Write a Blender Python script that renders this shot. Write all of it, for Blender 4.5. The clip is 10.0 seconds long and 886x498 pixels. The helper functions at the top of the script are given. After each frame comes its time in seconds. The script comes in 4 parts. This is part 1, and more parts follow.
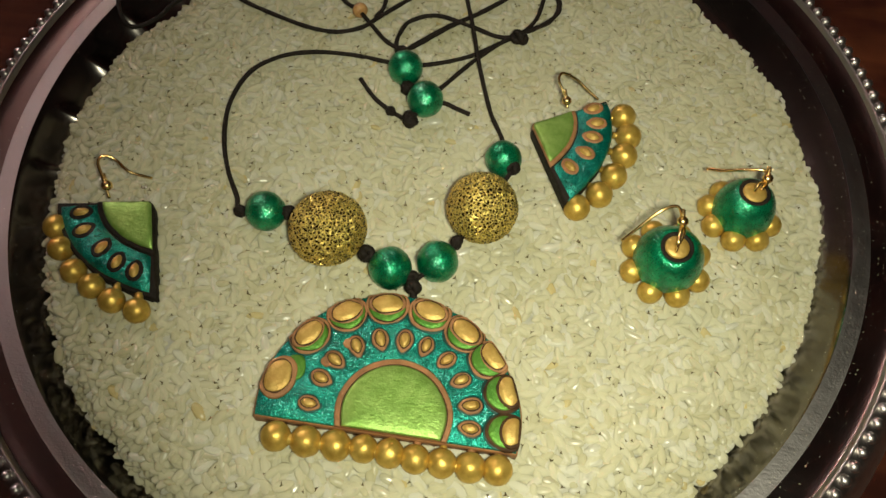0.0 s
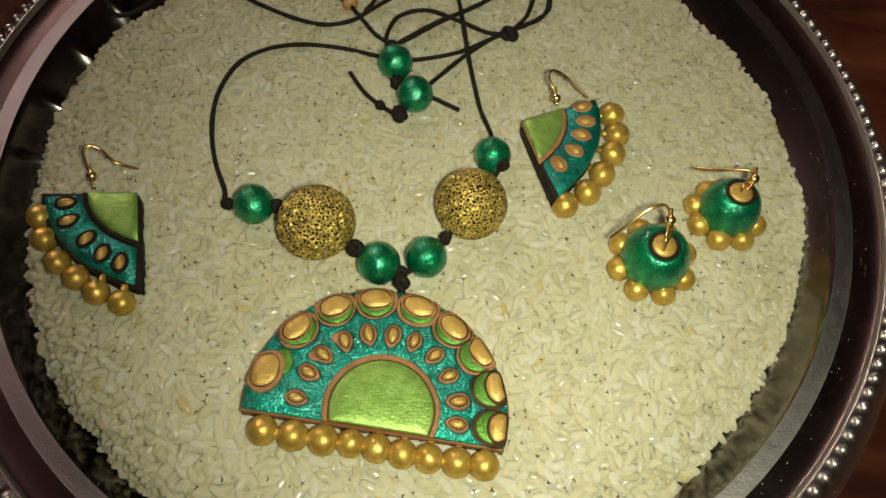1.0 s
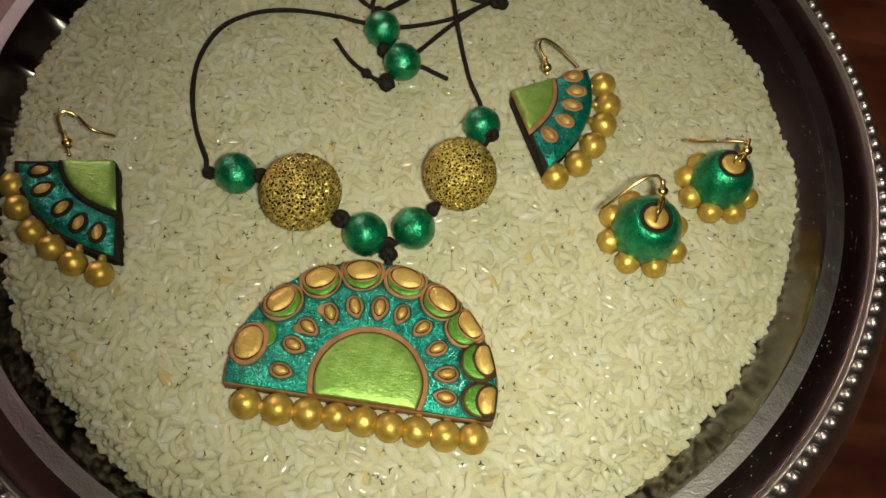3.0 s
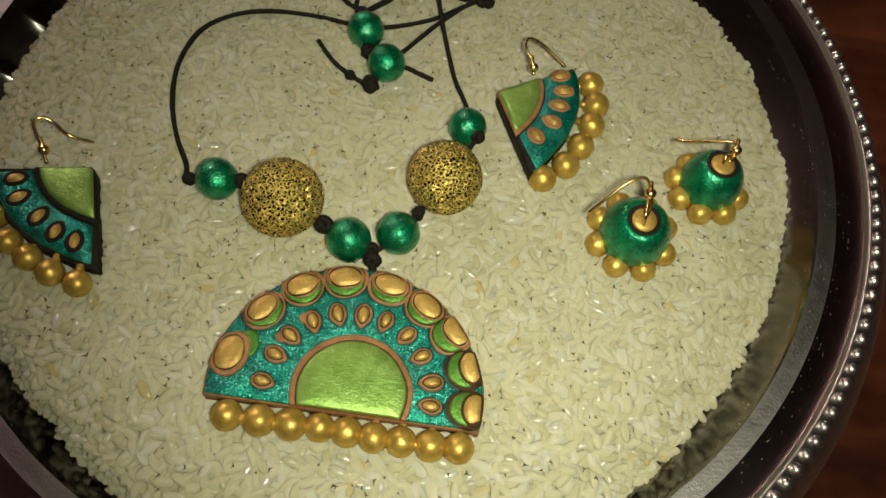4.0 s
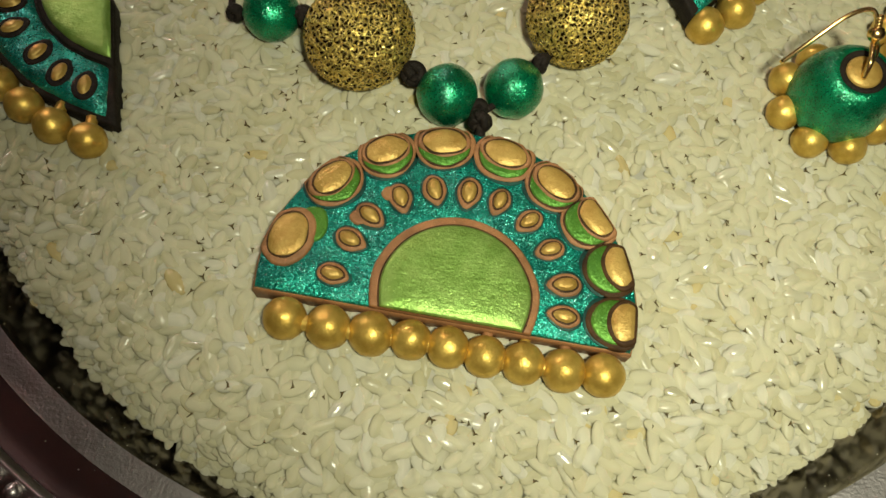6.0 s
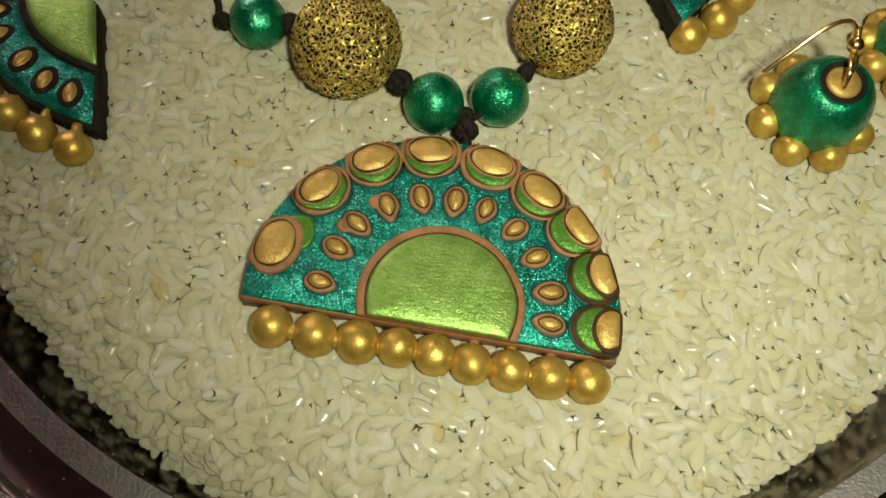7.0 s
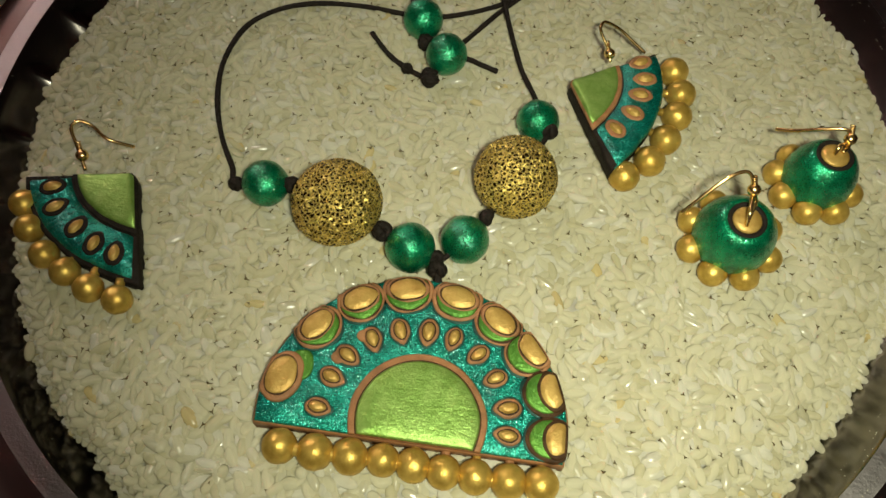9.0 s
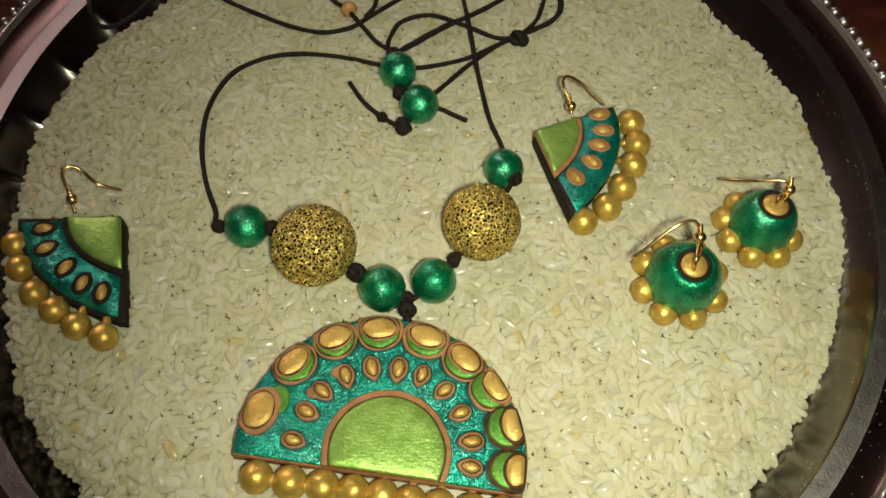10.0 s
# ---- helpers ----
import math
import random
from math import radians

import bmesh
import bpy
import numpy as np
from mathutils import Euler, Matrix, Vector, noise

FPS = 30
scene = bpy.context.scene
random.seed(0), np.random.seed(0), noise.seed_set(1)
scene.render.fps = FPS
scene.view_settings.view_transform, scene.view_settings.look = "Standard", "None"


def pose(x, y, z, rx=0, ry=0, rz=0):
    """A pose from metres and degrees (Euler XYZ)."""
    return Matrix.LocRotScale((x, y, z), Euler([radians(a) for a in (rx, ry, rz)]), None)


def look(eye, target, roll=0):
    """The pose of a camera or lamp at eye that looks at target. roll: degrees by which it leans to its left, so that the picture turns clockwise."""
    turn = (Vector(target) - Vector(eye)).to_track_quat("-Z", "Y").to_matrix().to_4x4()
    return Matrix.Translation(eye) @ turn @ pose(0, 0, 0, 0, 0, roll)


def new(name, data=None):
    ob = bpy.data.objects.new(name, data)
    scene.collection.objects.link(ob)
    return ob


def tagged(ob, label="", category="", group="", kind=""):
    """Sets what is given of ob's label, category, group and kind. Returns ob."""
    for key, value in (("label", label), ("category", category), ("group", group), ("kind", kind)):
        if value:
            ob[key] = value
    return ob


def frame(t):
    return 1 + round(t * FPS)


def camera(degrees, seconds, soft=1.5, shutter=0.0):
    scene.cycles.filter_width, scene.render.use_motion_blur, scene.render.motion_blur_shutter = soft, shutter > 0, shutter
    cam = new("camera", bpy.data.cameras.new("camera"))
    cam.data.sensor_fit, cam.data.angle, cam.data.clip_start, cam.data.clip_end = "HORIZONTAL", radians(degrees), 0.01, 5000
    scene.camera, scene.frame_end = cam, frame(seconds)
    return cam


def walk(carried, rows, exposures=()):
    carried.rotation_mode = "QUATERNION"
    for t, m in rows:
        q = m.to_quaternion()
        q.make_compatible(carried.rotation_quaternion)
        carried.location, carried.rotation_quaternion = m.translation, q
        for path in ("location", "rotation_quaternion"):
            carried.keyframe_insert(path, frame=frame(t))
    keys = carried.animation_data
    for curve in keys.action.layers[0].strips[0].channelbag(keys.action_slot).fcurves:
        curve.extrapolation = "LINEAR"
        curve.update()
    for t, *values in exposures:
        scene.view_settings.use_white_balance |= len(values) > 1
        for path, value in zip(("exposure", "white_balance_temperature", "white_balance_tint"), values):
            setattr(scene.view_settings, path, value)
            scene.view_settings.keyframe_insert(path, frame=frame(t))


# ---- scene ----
cam = camera(63.7, 10.0)
PATH = [
    (0, (0.011, -0.037, 0.194), (0.003, 0.949, -1.546), 5.2),
    (0.5, (0.01, -0.039, 0.197), (0.004, 0.953, -1.54), 5.5),
    (1, (0.009, -0.037, 0.194), (0.052, 0.941, -1.55), 8.5),
    (1.5, (0.007, -0.035, 0.192), (0.09, 0.944, -1.55), 10.4),
    (2, (0.009, -0.037, 0.193), (0.119, 0.956, -1.54), 12.0),
    (2.5, (0.007, -0.039, 0.19), (0.097, 0.914, -1.566), 11.4),
    (4, (0.012, -0.033, 0.187), (0.111, 0.891, -1.584), 11.3),
    (4.5, (0.009, -0.033, 0.172), (0.111, 0.867, -1.611), 11.7),
    (5, (0.005, -0.034, 0.151), (0.078, 0.81, -1.661), 10.8),
    (5.5, (0.0, -0.03, 0.14), (0.081, 0.783, -1.686), 12.0),
    (6, (-0.002, -0.028, 0.13), (0.001, 0.77, -1.704), 7.5),
    (6.2, (-0.003, -0.028, 0.13), (0.044, 0.775, -1.701), 10.3),
    (7.5, (-0.001, -0.027, 0.135), (0.018, 0.794, -1.689), 8.4),
    (8, (0.0, -0.026, 0.143), (-0.008, 0.83, -1.665), 6.5),
    (8.5, (0.002, -0.023, 0.153), (-0.018, 0.869, -1.637), 4.7),
    (9, (0.006, -0.024, 0.167), (-0.022, 0.916, -1.598), 3.6),
    (9.5, (0.009, -0.024, 0.177), (-0.008, 0.938, -1.577), 4.2),
    (10, (0.009, -0.025, 0.181), (0.025, 0.971, -1.553), 6.2),
]
walk(cam, [(t, look(eye, target, roll)) for t, eye, target, roll in PATH],
     [(0.0, 0.08), (3.0, -0.02), (4.5, -0.12), (5.5, -0.02), (7.5, -0.12), (8.5, -0.04), (9.4, 0.08), (10.0, 0.15)])
LAMP_POWER, LAMP_AT, LAMP_AIM, LAMP_CONE = 2.6, (0.030, -0.042, 0.203), (0.122, 0.112, 0.0), 136
LAMP_COLOUR = (0.970, 0.980, 0.730)
TUBE_GLOW, TUBE_AT = 160.0, (-1.5, 2.18, 1.75)
# ---------------------------------------------------------------- world and lamps
world = bpy.data.worlds.new("dim_room_air")
scene.world = world
world.use_nodes = True
wbg = world.node_tree.nodes["Background"]
wbg.inputs["Color"].default_value = (0.32, 0.22, 0.19, 1)
wbg.inputs["Strength"].default_value = 0.01

# the phone's own small lamp, beside its lens
lamp = bpy.data.lights.new("phone_lamp", "SPOT")
lamp.energy, lamp.shadow_soft_size, lamp.color = LAMP_POWER, 0.010, LAMP_COLOUR
lamp.spot_size, lamp.spot_blend = radians(LAMP_CONE), 1.0
tagged(new("phone_lamp", lamp), "small white phone lamp held over the tray", "lamp").matrix_basis = look(LAMP_AT, LAMP_AIM)

# ---------------------------------------------------------------- materials


def material(name, colour, rough=0.5, metal=0.0, coat=0.0):
    m = bpy.data.materials.new(name)
    m.use_nodes = True
    b = m.node_tree.nodes["Principled BSDF"]
    b.inputs["Base Color"].default_value = (*colour, 1)
    b.inputs["Roughness"].default_value = rough
    b.inputs["Metallic"].default_value = metal
    b.inputs["Coat Weight"].default_value = coat
    return m, m.node_tree, b


def node(nt, kind, **values):
    n = nt.nodes.new(kind)
    for k, v in values.items():
        n.inputs[k.replace("_", " ")].default_value = v
    return n


def noise_of(nt, scale, detail=3.0, rough=0.55):
    co = nt.nodes.new("ShaderNodeTexCoord")
    n = node(nt, "ShaderNodeTexNoise", Scale=scale, Detail=detail, Roughness=rough)
    nt.links.new(co.outputs["Object"], n.inputs["Vector"])
    return n.outputs["Fac"]


def ramp(nt, fac, stops):
    r = nt.nodes.new("ShaderNodeValToRGB")
    e = r.color_ramp.elements
    e[0].position, e[0].color = stops[0][0], (*stops[0][1], 1)
    e[1].position, e[1].color = stops[-1][0], (*stops[-1][1], 1)
    for p, c in stops[1:-1]:
        e.new(p).color = (*c, 1)
    nt.links.new(fac, r.inputs["Fac"])
    return r.outputs["Color"]


def bump(nt, b, heights, distance):
    """Adds relief of the given heights (fac, strength), one after the other."""
    last = None
    for fac, strength in heights:
        n = node(nt, "ShaderNodeBump", Strength=strength, Distance=distance)
        nt.links.new(fac, n.inputs["Height"])
        if last:
            nt.links.new(last, n.inputs["Normal"])
        last = n.outputs["Normal"]
    nt.links.new(last, b.inputs["Normal"])


def mixed(nt, fac, one, two, kind="MIX"):
    n = nt.nodes.new("ShaderNodeMix")
    n.data_type, n.blend_type = "RGBA", kind
    for value, at in ((fac, 0), (one, 6), (two, 7)):
        if isinstance(value, (int, float)):
            n.inputs[at].default_value = value
        elif isinstance(value, tuple):
            n.inputs[at].default_value = (*value, 1)
        else:
            nt.links.new(value, n.inputs[at])
    return n.outputs[2]


def paint(name, dark, light, rough, metal, flake=0.25, brush=0.0, coat=0.0):
    """Metallic craft paint laid on clay by brush: uneven colour, fine flakes, brush ridges."""
    m, nt, b = material(name, light, rough, metal)
    blotch = noise_of(nt, 260, 4, 0.6)
    fine = noise_of(nt, 2600, 2, 0.6)
    c = ramp(nt, blotch, [(0.32, dark), (0.62, light)])
    nt.links.new(c, b.inputs["Base Color"])
    r = nt.nodes.new("ShaderNodeMapRange")
    r.inputs["To Min"].default_value, r.inputs["To Max"].default_value = rough * 0.7, min(1, rough * 1.35)
    nt.links.new(fine, r.inputs["Value"])
    nt.links.new(r.outputs["Result"], b.inputs["Roughness"])
    heights = [(noise_of(nt, 450, 2), 0.25), (fine, min(flake, 0.4))]
    if brush:
        co = nt.nodes.new("ShaderNodeTexCoord")
        mp = nt.nodes.new("ShaderNodeMapping")
        mp.inputs["Rotation"].default_value = (0, 0, radians(-18))
        mp.inputs["Scale"].default_value = (0.25, 1, 1)
        st = node(nt, "ShaderNodeTexNoise", Scale=1500, Detail=3)
        nt.links.new(co.outputs["Object"], mp.inputs["Vector"])
        nt.links.new(mp.outputs["Vector"], st.inputs["Vector"])
        heights.append((st.outputs["Fac"], brush))
    bump(nt, b, heights, 0.0004)
    if flake > 0.15:
        # each metal flake lies at its own small angle
        co = nt.nodes.new("ShaderNodeTexCoord")
        cells = node(nt, "ShaderNodeTexVoronoi", Scale=4800)
        nt.links.new(co.outputs["Object"], cells.inputs["Vector"])
        lean = node(nt, "ShaderNodeVectorMath")
        lean.operation = "MULTIPLY_ADD"
        lean.inputs[1].default_value = (flake,) * 3
        lean.inputs[2].default_value = (-0.5 * flake,) * 3
        nt.links.new(cells.outputs["Color"], lean.inputs[0])
        add = node(nt, "ShaderNodeVectorMath")
        nt.links.new(lean.outputs[0], add.inputs[0])
        nt.links.new(b.inputs["Normal"].links[0].from_socket, add.inputs[1])
        unit_n = node(nt, "ShaderNodeVectorMath")
        unit_n.operation = "NORMALIZE"
        nt.links.new(add.outputs[0], unit_n.inputs[0])
        nt.links.new(unit_n.outputs[0], b.inputs["Normal"])
        if coat:
            # clear flakes glint white in the varnish
            b.inputs["Coat Weight"].default_value = coat
            b.inputs["Coat Roughness"].default_value = 0.11
            b.inputs["Coat IOR"].default_value = 1.7
            nt.links.new(unit_n.outputs[0], b.inputs["Coat Normal"])
    return m


TEAL = paint("teal_metallic_paint", (0.0, 0.14, 0.105), (0.005, 0.30, 0.225), 0.28, 0.72, 0.66, 0.0, 0.3)
BEAD_GREEN = paint("emerald_metallic_paint", (0.0, 0.145, 0.058), (0.002, 0.31, 0.135), 0.28, 0.76, 0.32, 0.0, 0.45)
LIME = paint("lime_metallic_paint", (0.17, 0.31, 0.05), (0.27, 0.43, 0.10), 0.40, 0.55, 0.22, 0.22)
LEAF = paint("leaf_green_paint", (0.05, 0.17, 0.015), (0.095, 0.25, 0.027), 0.4, 0.5, 0.3, 0.15)
GOLD = paint("gold_craft_paint", (0.42, 0.255, 0.04), (0.64, 0.43, 0.095), 0.38, 0.62, 0.15)
OVAL_GOLD = paint("pale_gold_paint", (0.40, 0.235, 0.05), (0.56, 0.365, 0.10), 0.42, 0.42, 0.2, 0.2)
CLAY = paint("bare_terracotta", (0.21, 0.096, 0.036), (0.345, 0.16, 0.063), 0.6, 0.1, 0.2)
DARK_CLAY = paint("near_black_clay", (0.006, 0.004, 0.003), (0.016, 0.011, 0.007), 0.7, 0.0, 0.3)
# darkened copy of the teal: shade around raised pieces put into colour
GROOVE_SHADE = paint("deep_teal_groove_shade", (0.0, 0.028, 0.022), (0.0, 0.06, 0.045), 0.5, 0.4, 0.2)
DARK_CLAY.node_tree.nodes["Principled BSDF"].inputs["Specular IOR Level"].default_value = 0.2
BROWN = paint("dark_brown_clay", (0.028, 0.014, 0.006), (0.07, 0.034, 0.013), 0.6, 0.0, 0.2)
BROWN.node_tree.nodes["Principled BSDF"].inputs["Specular IOR Level"].default_value = 0.15
WIRE = material("gold_plated_wire", (0.90, 0.64, 0.26), 0.24, 1.0)[0]

m, nt, b = material("waxed_black_cord", (0.012, 0.010, 0.008), 0.5)
nt.links.new(ramp(nt, noise_of(nt, 900, 2), [(0.3, (0.005, 0.003, 0.002)), (0.7, (0.016, 0.010, 0.006))]), b.inputs["Base Color"])
bump(nt, b, [(noise_of(nt, 2600, 2), 0.7)], 0.0005)
b.inputs["Specular IOR Level"].default_value = 0.25
b.inputs["Roughness"].default_value = 0.7
CORD = m

m, nt, b = material("turned_wood_bead", (0.45, 0.24, 0.09), 0.5)
nt.links.new(ramp(nt, noise_of(nt, 500, 3), [(0.3, (0.30, 0.15, 0.05)), (0.7, (0.52, 0.29, 0.11))]), b.inputs["Base Color"])
WOOD_BEAD = m

# crumpled gold wire ball: bright ridges, the holes' shade painted dark between them
m, nt, b = material("gold_wire_mesh", (0.6, 0.4, 0.06), 0.29, 0.92)
co = nt.nodes.new("ShaderNodeTexCoord")
wob = node(nt, "ShaderNodeTexNoise", Scale=700, Detail=2)
nt.links.new(co.outputs["Object"], wob.inputs["Vector"])
shift = node(nt, "ShaderNodeVectorMath")
shift.operation = "MULTIPLY_ADD"
shift.inputs[1].default_value = (0.0017, 0.0017, 0.0017)
nt.links.new(wob.outputs["Color"], shift.inputs[0])
nt.links.new(co.outputs["Object"], shift.inputs[2])
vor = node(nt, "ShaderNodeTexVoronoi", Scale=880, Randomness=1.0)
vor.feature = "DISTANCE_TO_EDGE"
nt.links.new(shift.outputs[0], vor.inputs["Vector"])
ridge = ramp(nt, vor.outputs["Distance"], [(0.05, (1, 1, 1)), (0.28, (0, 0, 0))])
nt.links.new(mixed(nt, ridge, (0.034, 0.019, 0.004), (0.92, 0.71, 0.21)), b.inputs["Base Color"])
bump(nt, b, [(ridge, 0.9), (noise_of(nt, 1800, 2), 0.5)], 0.0006)
FOIL = m

# steel of the tray: polished, lightly spotted and scratched
m, nt, b = material("polished_steel", (0.27, 0.245, 0.23), 0.12, 1.0)
spots = ramp(nt, noise_of(nt, 900, 2, 0.4), [(0.70, (0, 0, 0)), (0.78, (1, 1, 1))])
rr = nt.nodes.new("ShaderNodeMapRange")
rr.inputs["To Min"].default_value, rr.inputs["To Max"].default_value = 0.10, 0.24
nt.links.new(noise_of(nt, 60, 4), rr.inputs["Value"])
nt.links.new(rr.outputs["Result"], b.inputs["Roughness"])
bump(nt, b, [(noise_of(nt, 45, 2), 0.08), (spots, 0.12)], 0.0008)
STEEL = m
m, nt, b = material("satin_steel_lip", (0.52, 0.48, 0.47), 0.36, 1.0)
rr = nt.nodes.new("ShaderNodeMapRange")
rr.inputs["To Min"].default_value, rr.inputs["To Max"].default_value = 0.26, 0.46
nt.links.new(noise_of(nt, 400, 4), rr.inputs["Value"])
nt.links.new(rr.outputs["Result"], b.inputs["Roughness"])
bump(nt, b, [(noise_of(nt, 1100, 3), 0.25), (noise_of(nt, 160, 2), 0.15)], 0.0004)
RIM = m

m, nt, b = material("brushed_steel_band", (0.24, 0.22, 0.217), 0.35, 1.0)
b.inputs["Anisotropic"].default_value = 0.6
round_brush = nt.nodes.new("ShaderNodeTangent")
round_brush.axis = "Z"
nt.links.new(round_brush.outputs["Tangent"], b.inputs["Tangent"])
rr = nt.nodes.new("ShaderNodeMapRange")
rr.inputs["To Min"].default_value, rr.inputs["To Max"].default_value = 0.24, 0.44
nt.links.new(noise_of(nt, 140, 6, 0.75), rr.inputs["Value"])
nt.links.new(rr.outputs["Result"], b.inputs["Roughness"])
co = nt.nodes.new("ShaderNodeTexCoord")
mp = nt.nodes.new("ShaderNodeMapping")
mp.inputs["Rotation"].default_value, mp.inputs["Scale"].default_value = (0, 0, radians(50)), (0.05, 1, 1)
scr = node(nt, "ShaderNodeTexNoise", Scale=1600, Detail=3)
nt.links.new(co.outputs["Object"], mp.inputs["Vector"])
nt.links.new(mp.outputs["Vector"], scr.inputs["Vector"])
bump(nt, b, [(scr.outputs["Fac"], 0.12), (noise_of(nt, 1500, 3), 0.3), (noise_of(nt, 220, 3), 0.06)], 0.0003)
BAND = m

# raw rice: slightly translucent grains, each with its own tint, a few of them yellow
m, nt, b = material("raw_rice", (0.66, 0.61, 0.42), 0.28)
geo = nt.nodes.new("ShaderNodeNewGeometry")
tint = ramp(nt, geo.outputs["Random Per Island"], [
    (0.0, (0.68, 0.63, 0.40)), (0.15, (0.80, 0.755, 0.53)), (0.35, (0.87, 0.83, 0.615)), (0.82, (0.88, 0.845, 0.64)), (0.90, (0.96, 0.945, 0.85)),
    (0.988, (0.92, 0.90, 0.77)), (0.992, (0.84, 0.70, 0.34)), (1.0, (0.80, 0.60, 0.20))])
tint = mixed(nt, 0.25, tint, ramp(nt, noise_of(nt, 25, 4), [(0.35, (0.80, 0.75, 0.53)), (0.65, (0.92, 0.89, 0.72))]))
# light that soaks through a grain evens out its shading: the soft part is turned towards the upright
up = node(nt, "ShaderNodeVectorMath")
up.inputs[1].default_value = (0, 0, 3.4)
nt.links.new(geo.outputs["Normal"], up.inputs[0])
upn = node(nt, "ShaderNodeVectorMath")
upn.operation = "NORMALIZE"
nt.links.new(up.outputs[0], upn.inputs[0])
soft = nt.nodes.new("ShaderNodeBsdfDiffuse")
trans = nt.nodes.new("ShaderNodeBsdfTranslucent")
for one in (soft, trans):
    nt.links.new(tint, one.inputs["Color"])
    nt.links.new(upn.outputs[0], one.inputs["Normal"])
blend = nt.nodes.new("ShaderNodeMixShader")
blend.inputs["Fac"].default_value = 0.38
nt.links.new(soft.outputs["BSDF"], blend.inputs[1])
nt.links.new(trans.outputs["BSDF"], blend.inputs[2])
shine = nt.nodes.new("ShaderNodeBsdfGlossy")
shine.inputs["Roughness"].default_value = 0.27
rough_skin = node(nt, "ShaderNodeBump", Strength=0.35, Distance=0.0003)
nt.links.new(noise_of(nt, 1500, 3), rough_skin.inputs["Height"])
nt.links.new(rough_skin.outputs["Normal"], shine.inputs["Normal"])
gleam = node(nt, "ShaderNodeMapRange")
gleam.inputs["From Min"].default_value = 0.86
gleam.inputs["To Min"].default_value, gleam.inputs["To Max"].default_value = 0.006, 0.14
wet = node(nt, "ShaderNodeTexWhiteNoise")
wet.noise_dimensions = "1D"
nt.links.new(geo.outputs["Random Per Island"], wet.inputs["W"])
nt.links.new(wet.outputs["Value"], gleam.inputs["Value"])
skin = nt.nodes.new("ShaderNodeMixShader")
nt.links.new(gleam.outputs["Result"], skin.inputs["Fac"])
# glassy body: part of the light goes straight through a grain
clear = nt.nodes.new("ShaderNodeBsdfTransparent")
clear.inputs["Color"].default_value = (0.99, 0.98, 0.93, 1)
glassy = nt.nodes.new("ShaderNodeMixShader")
glassy.inputs["Fac"].default_value = 0.42
nt.links.new(blend.outputs["Shader"], glassy.inputs[1])
nt.links.new(clear.outputs["BSDF"], glassy.inputs[2])
nt.links.new(glassy.outputs["Shader"], skin.inputs[1])
nt.links.new(shine.outputs["BSDF"], skin.inputs[2])
nt.links.new(skin.outputs["Shader"], nt.nodes["Material Output"].inputs["Surface"])
nt.nodes.remove(b)
RICE = m

# flat dark olive that stands for shade between the grains
GAP_SHADE = material("grain_gap_shade", (0.10, 0.07, 0.022), 0.7)[0]

# reddish dark wood of the table
m, nt, b = material("dark_red_wood", (0.09, 0.025, 0.012), 0.75)
b.inputs["Specular IOR Level"].default_value = 0.05
co = nt.nodes.new("ShaderNodeTexCoord")
mp = nt.nodes.new("ShaderNodeMapping")
mp.inputs["Rotation"].default_value, mp.inputs["Scale"].default_value = (0, 0, radians(12)), (1, 7, 1)
gr = node(nt, "ShaderNodeTexNoise", Scale=9, Detail=6, Distortion=0.6)
nt.links.new(co.outputs["Object"], mp.inputs["Vector"])
nt.links.new(mp.outputs["Vector"], gr.inputs["Vector"])
wood = ramp(nt, gr.outputs["Fac"], [(0.3, (0.012, 0.004, 0.003)), (0.5, (0.055, 0.014, 0.008)), (0.72, (0.13, 0.04, 0.015))])
nt.links.new(mixed(nt, 0.5, wood, ramp(nt, noise_of(nt, 28, 3), [(0.35, (0.02, 0.005, 0.004)), (0.66, (0.11, 0.028, 0.012))])), b.inputs["Base Color"])
bump(nt, b, [(gr.outputs["Fac"], 0.2)], 0.001)
TABLE = m

# wall plaster in two tones, darkened and brightened to shape the steel's reflections
m, nt, b = material("darkened_wall_plaster", (0.42, 0.26, 0.22), 0.8)
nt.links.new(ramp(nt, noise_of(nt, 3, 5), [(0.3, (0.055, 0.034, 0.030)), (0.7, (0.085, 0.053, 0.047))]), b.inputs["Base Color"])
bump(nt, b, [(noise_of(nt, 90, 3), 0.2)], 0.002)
WALL_DARKENED = m
m, nt, b = material("brightened_rose_plaster", (0.45, 0.26, 0.25), 0.8)
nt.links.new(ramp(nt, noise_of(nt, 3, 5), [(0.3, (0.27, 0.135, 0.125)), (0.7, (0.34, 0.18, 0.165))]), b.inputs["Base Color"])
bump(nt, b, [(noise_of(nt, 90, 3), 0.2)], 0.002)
WALL_BRIGHTENED = m
m, nt, b = material("ceiling_dull", (0.48, 0.28, 0.26), 0.85)
bump(nt, b, [(noise_of(nt, 60, 3), 0.2)], 0.002)
CEILING = m
m, nt, b = material("floor_tile", (0.22, 0.17, 0.14), 0.4)
nt.links.new(ramp(nt, noise_of(nt, 6, 5), [(0.3, (0.17, 0.13, 0.10)), (0.7, (0.26, 0.20, 0.17))]), b.inputs["Base Color"])
FLOOR = m
m, nt, b = material("tube_glow", (0.9, 0.9, 0.85), 0.4)
b.inputs["Emission Color"].default_value = (1.0, 0.90, 0.84, 1)
b.inputs["Emission Strength"].default_value = TUBE_GLOW
TUBE = m
HOUSING = material("white_enamel", (0.7, 0.7, 0.68), 0.4)[0]

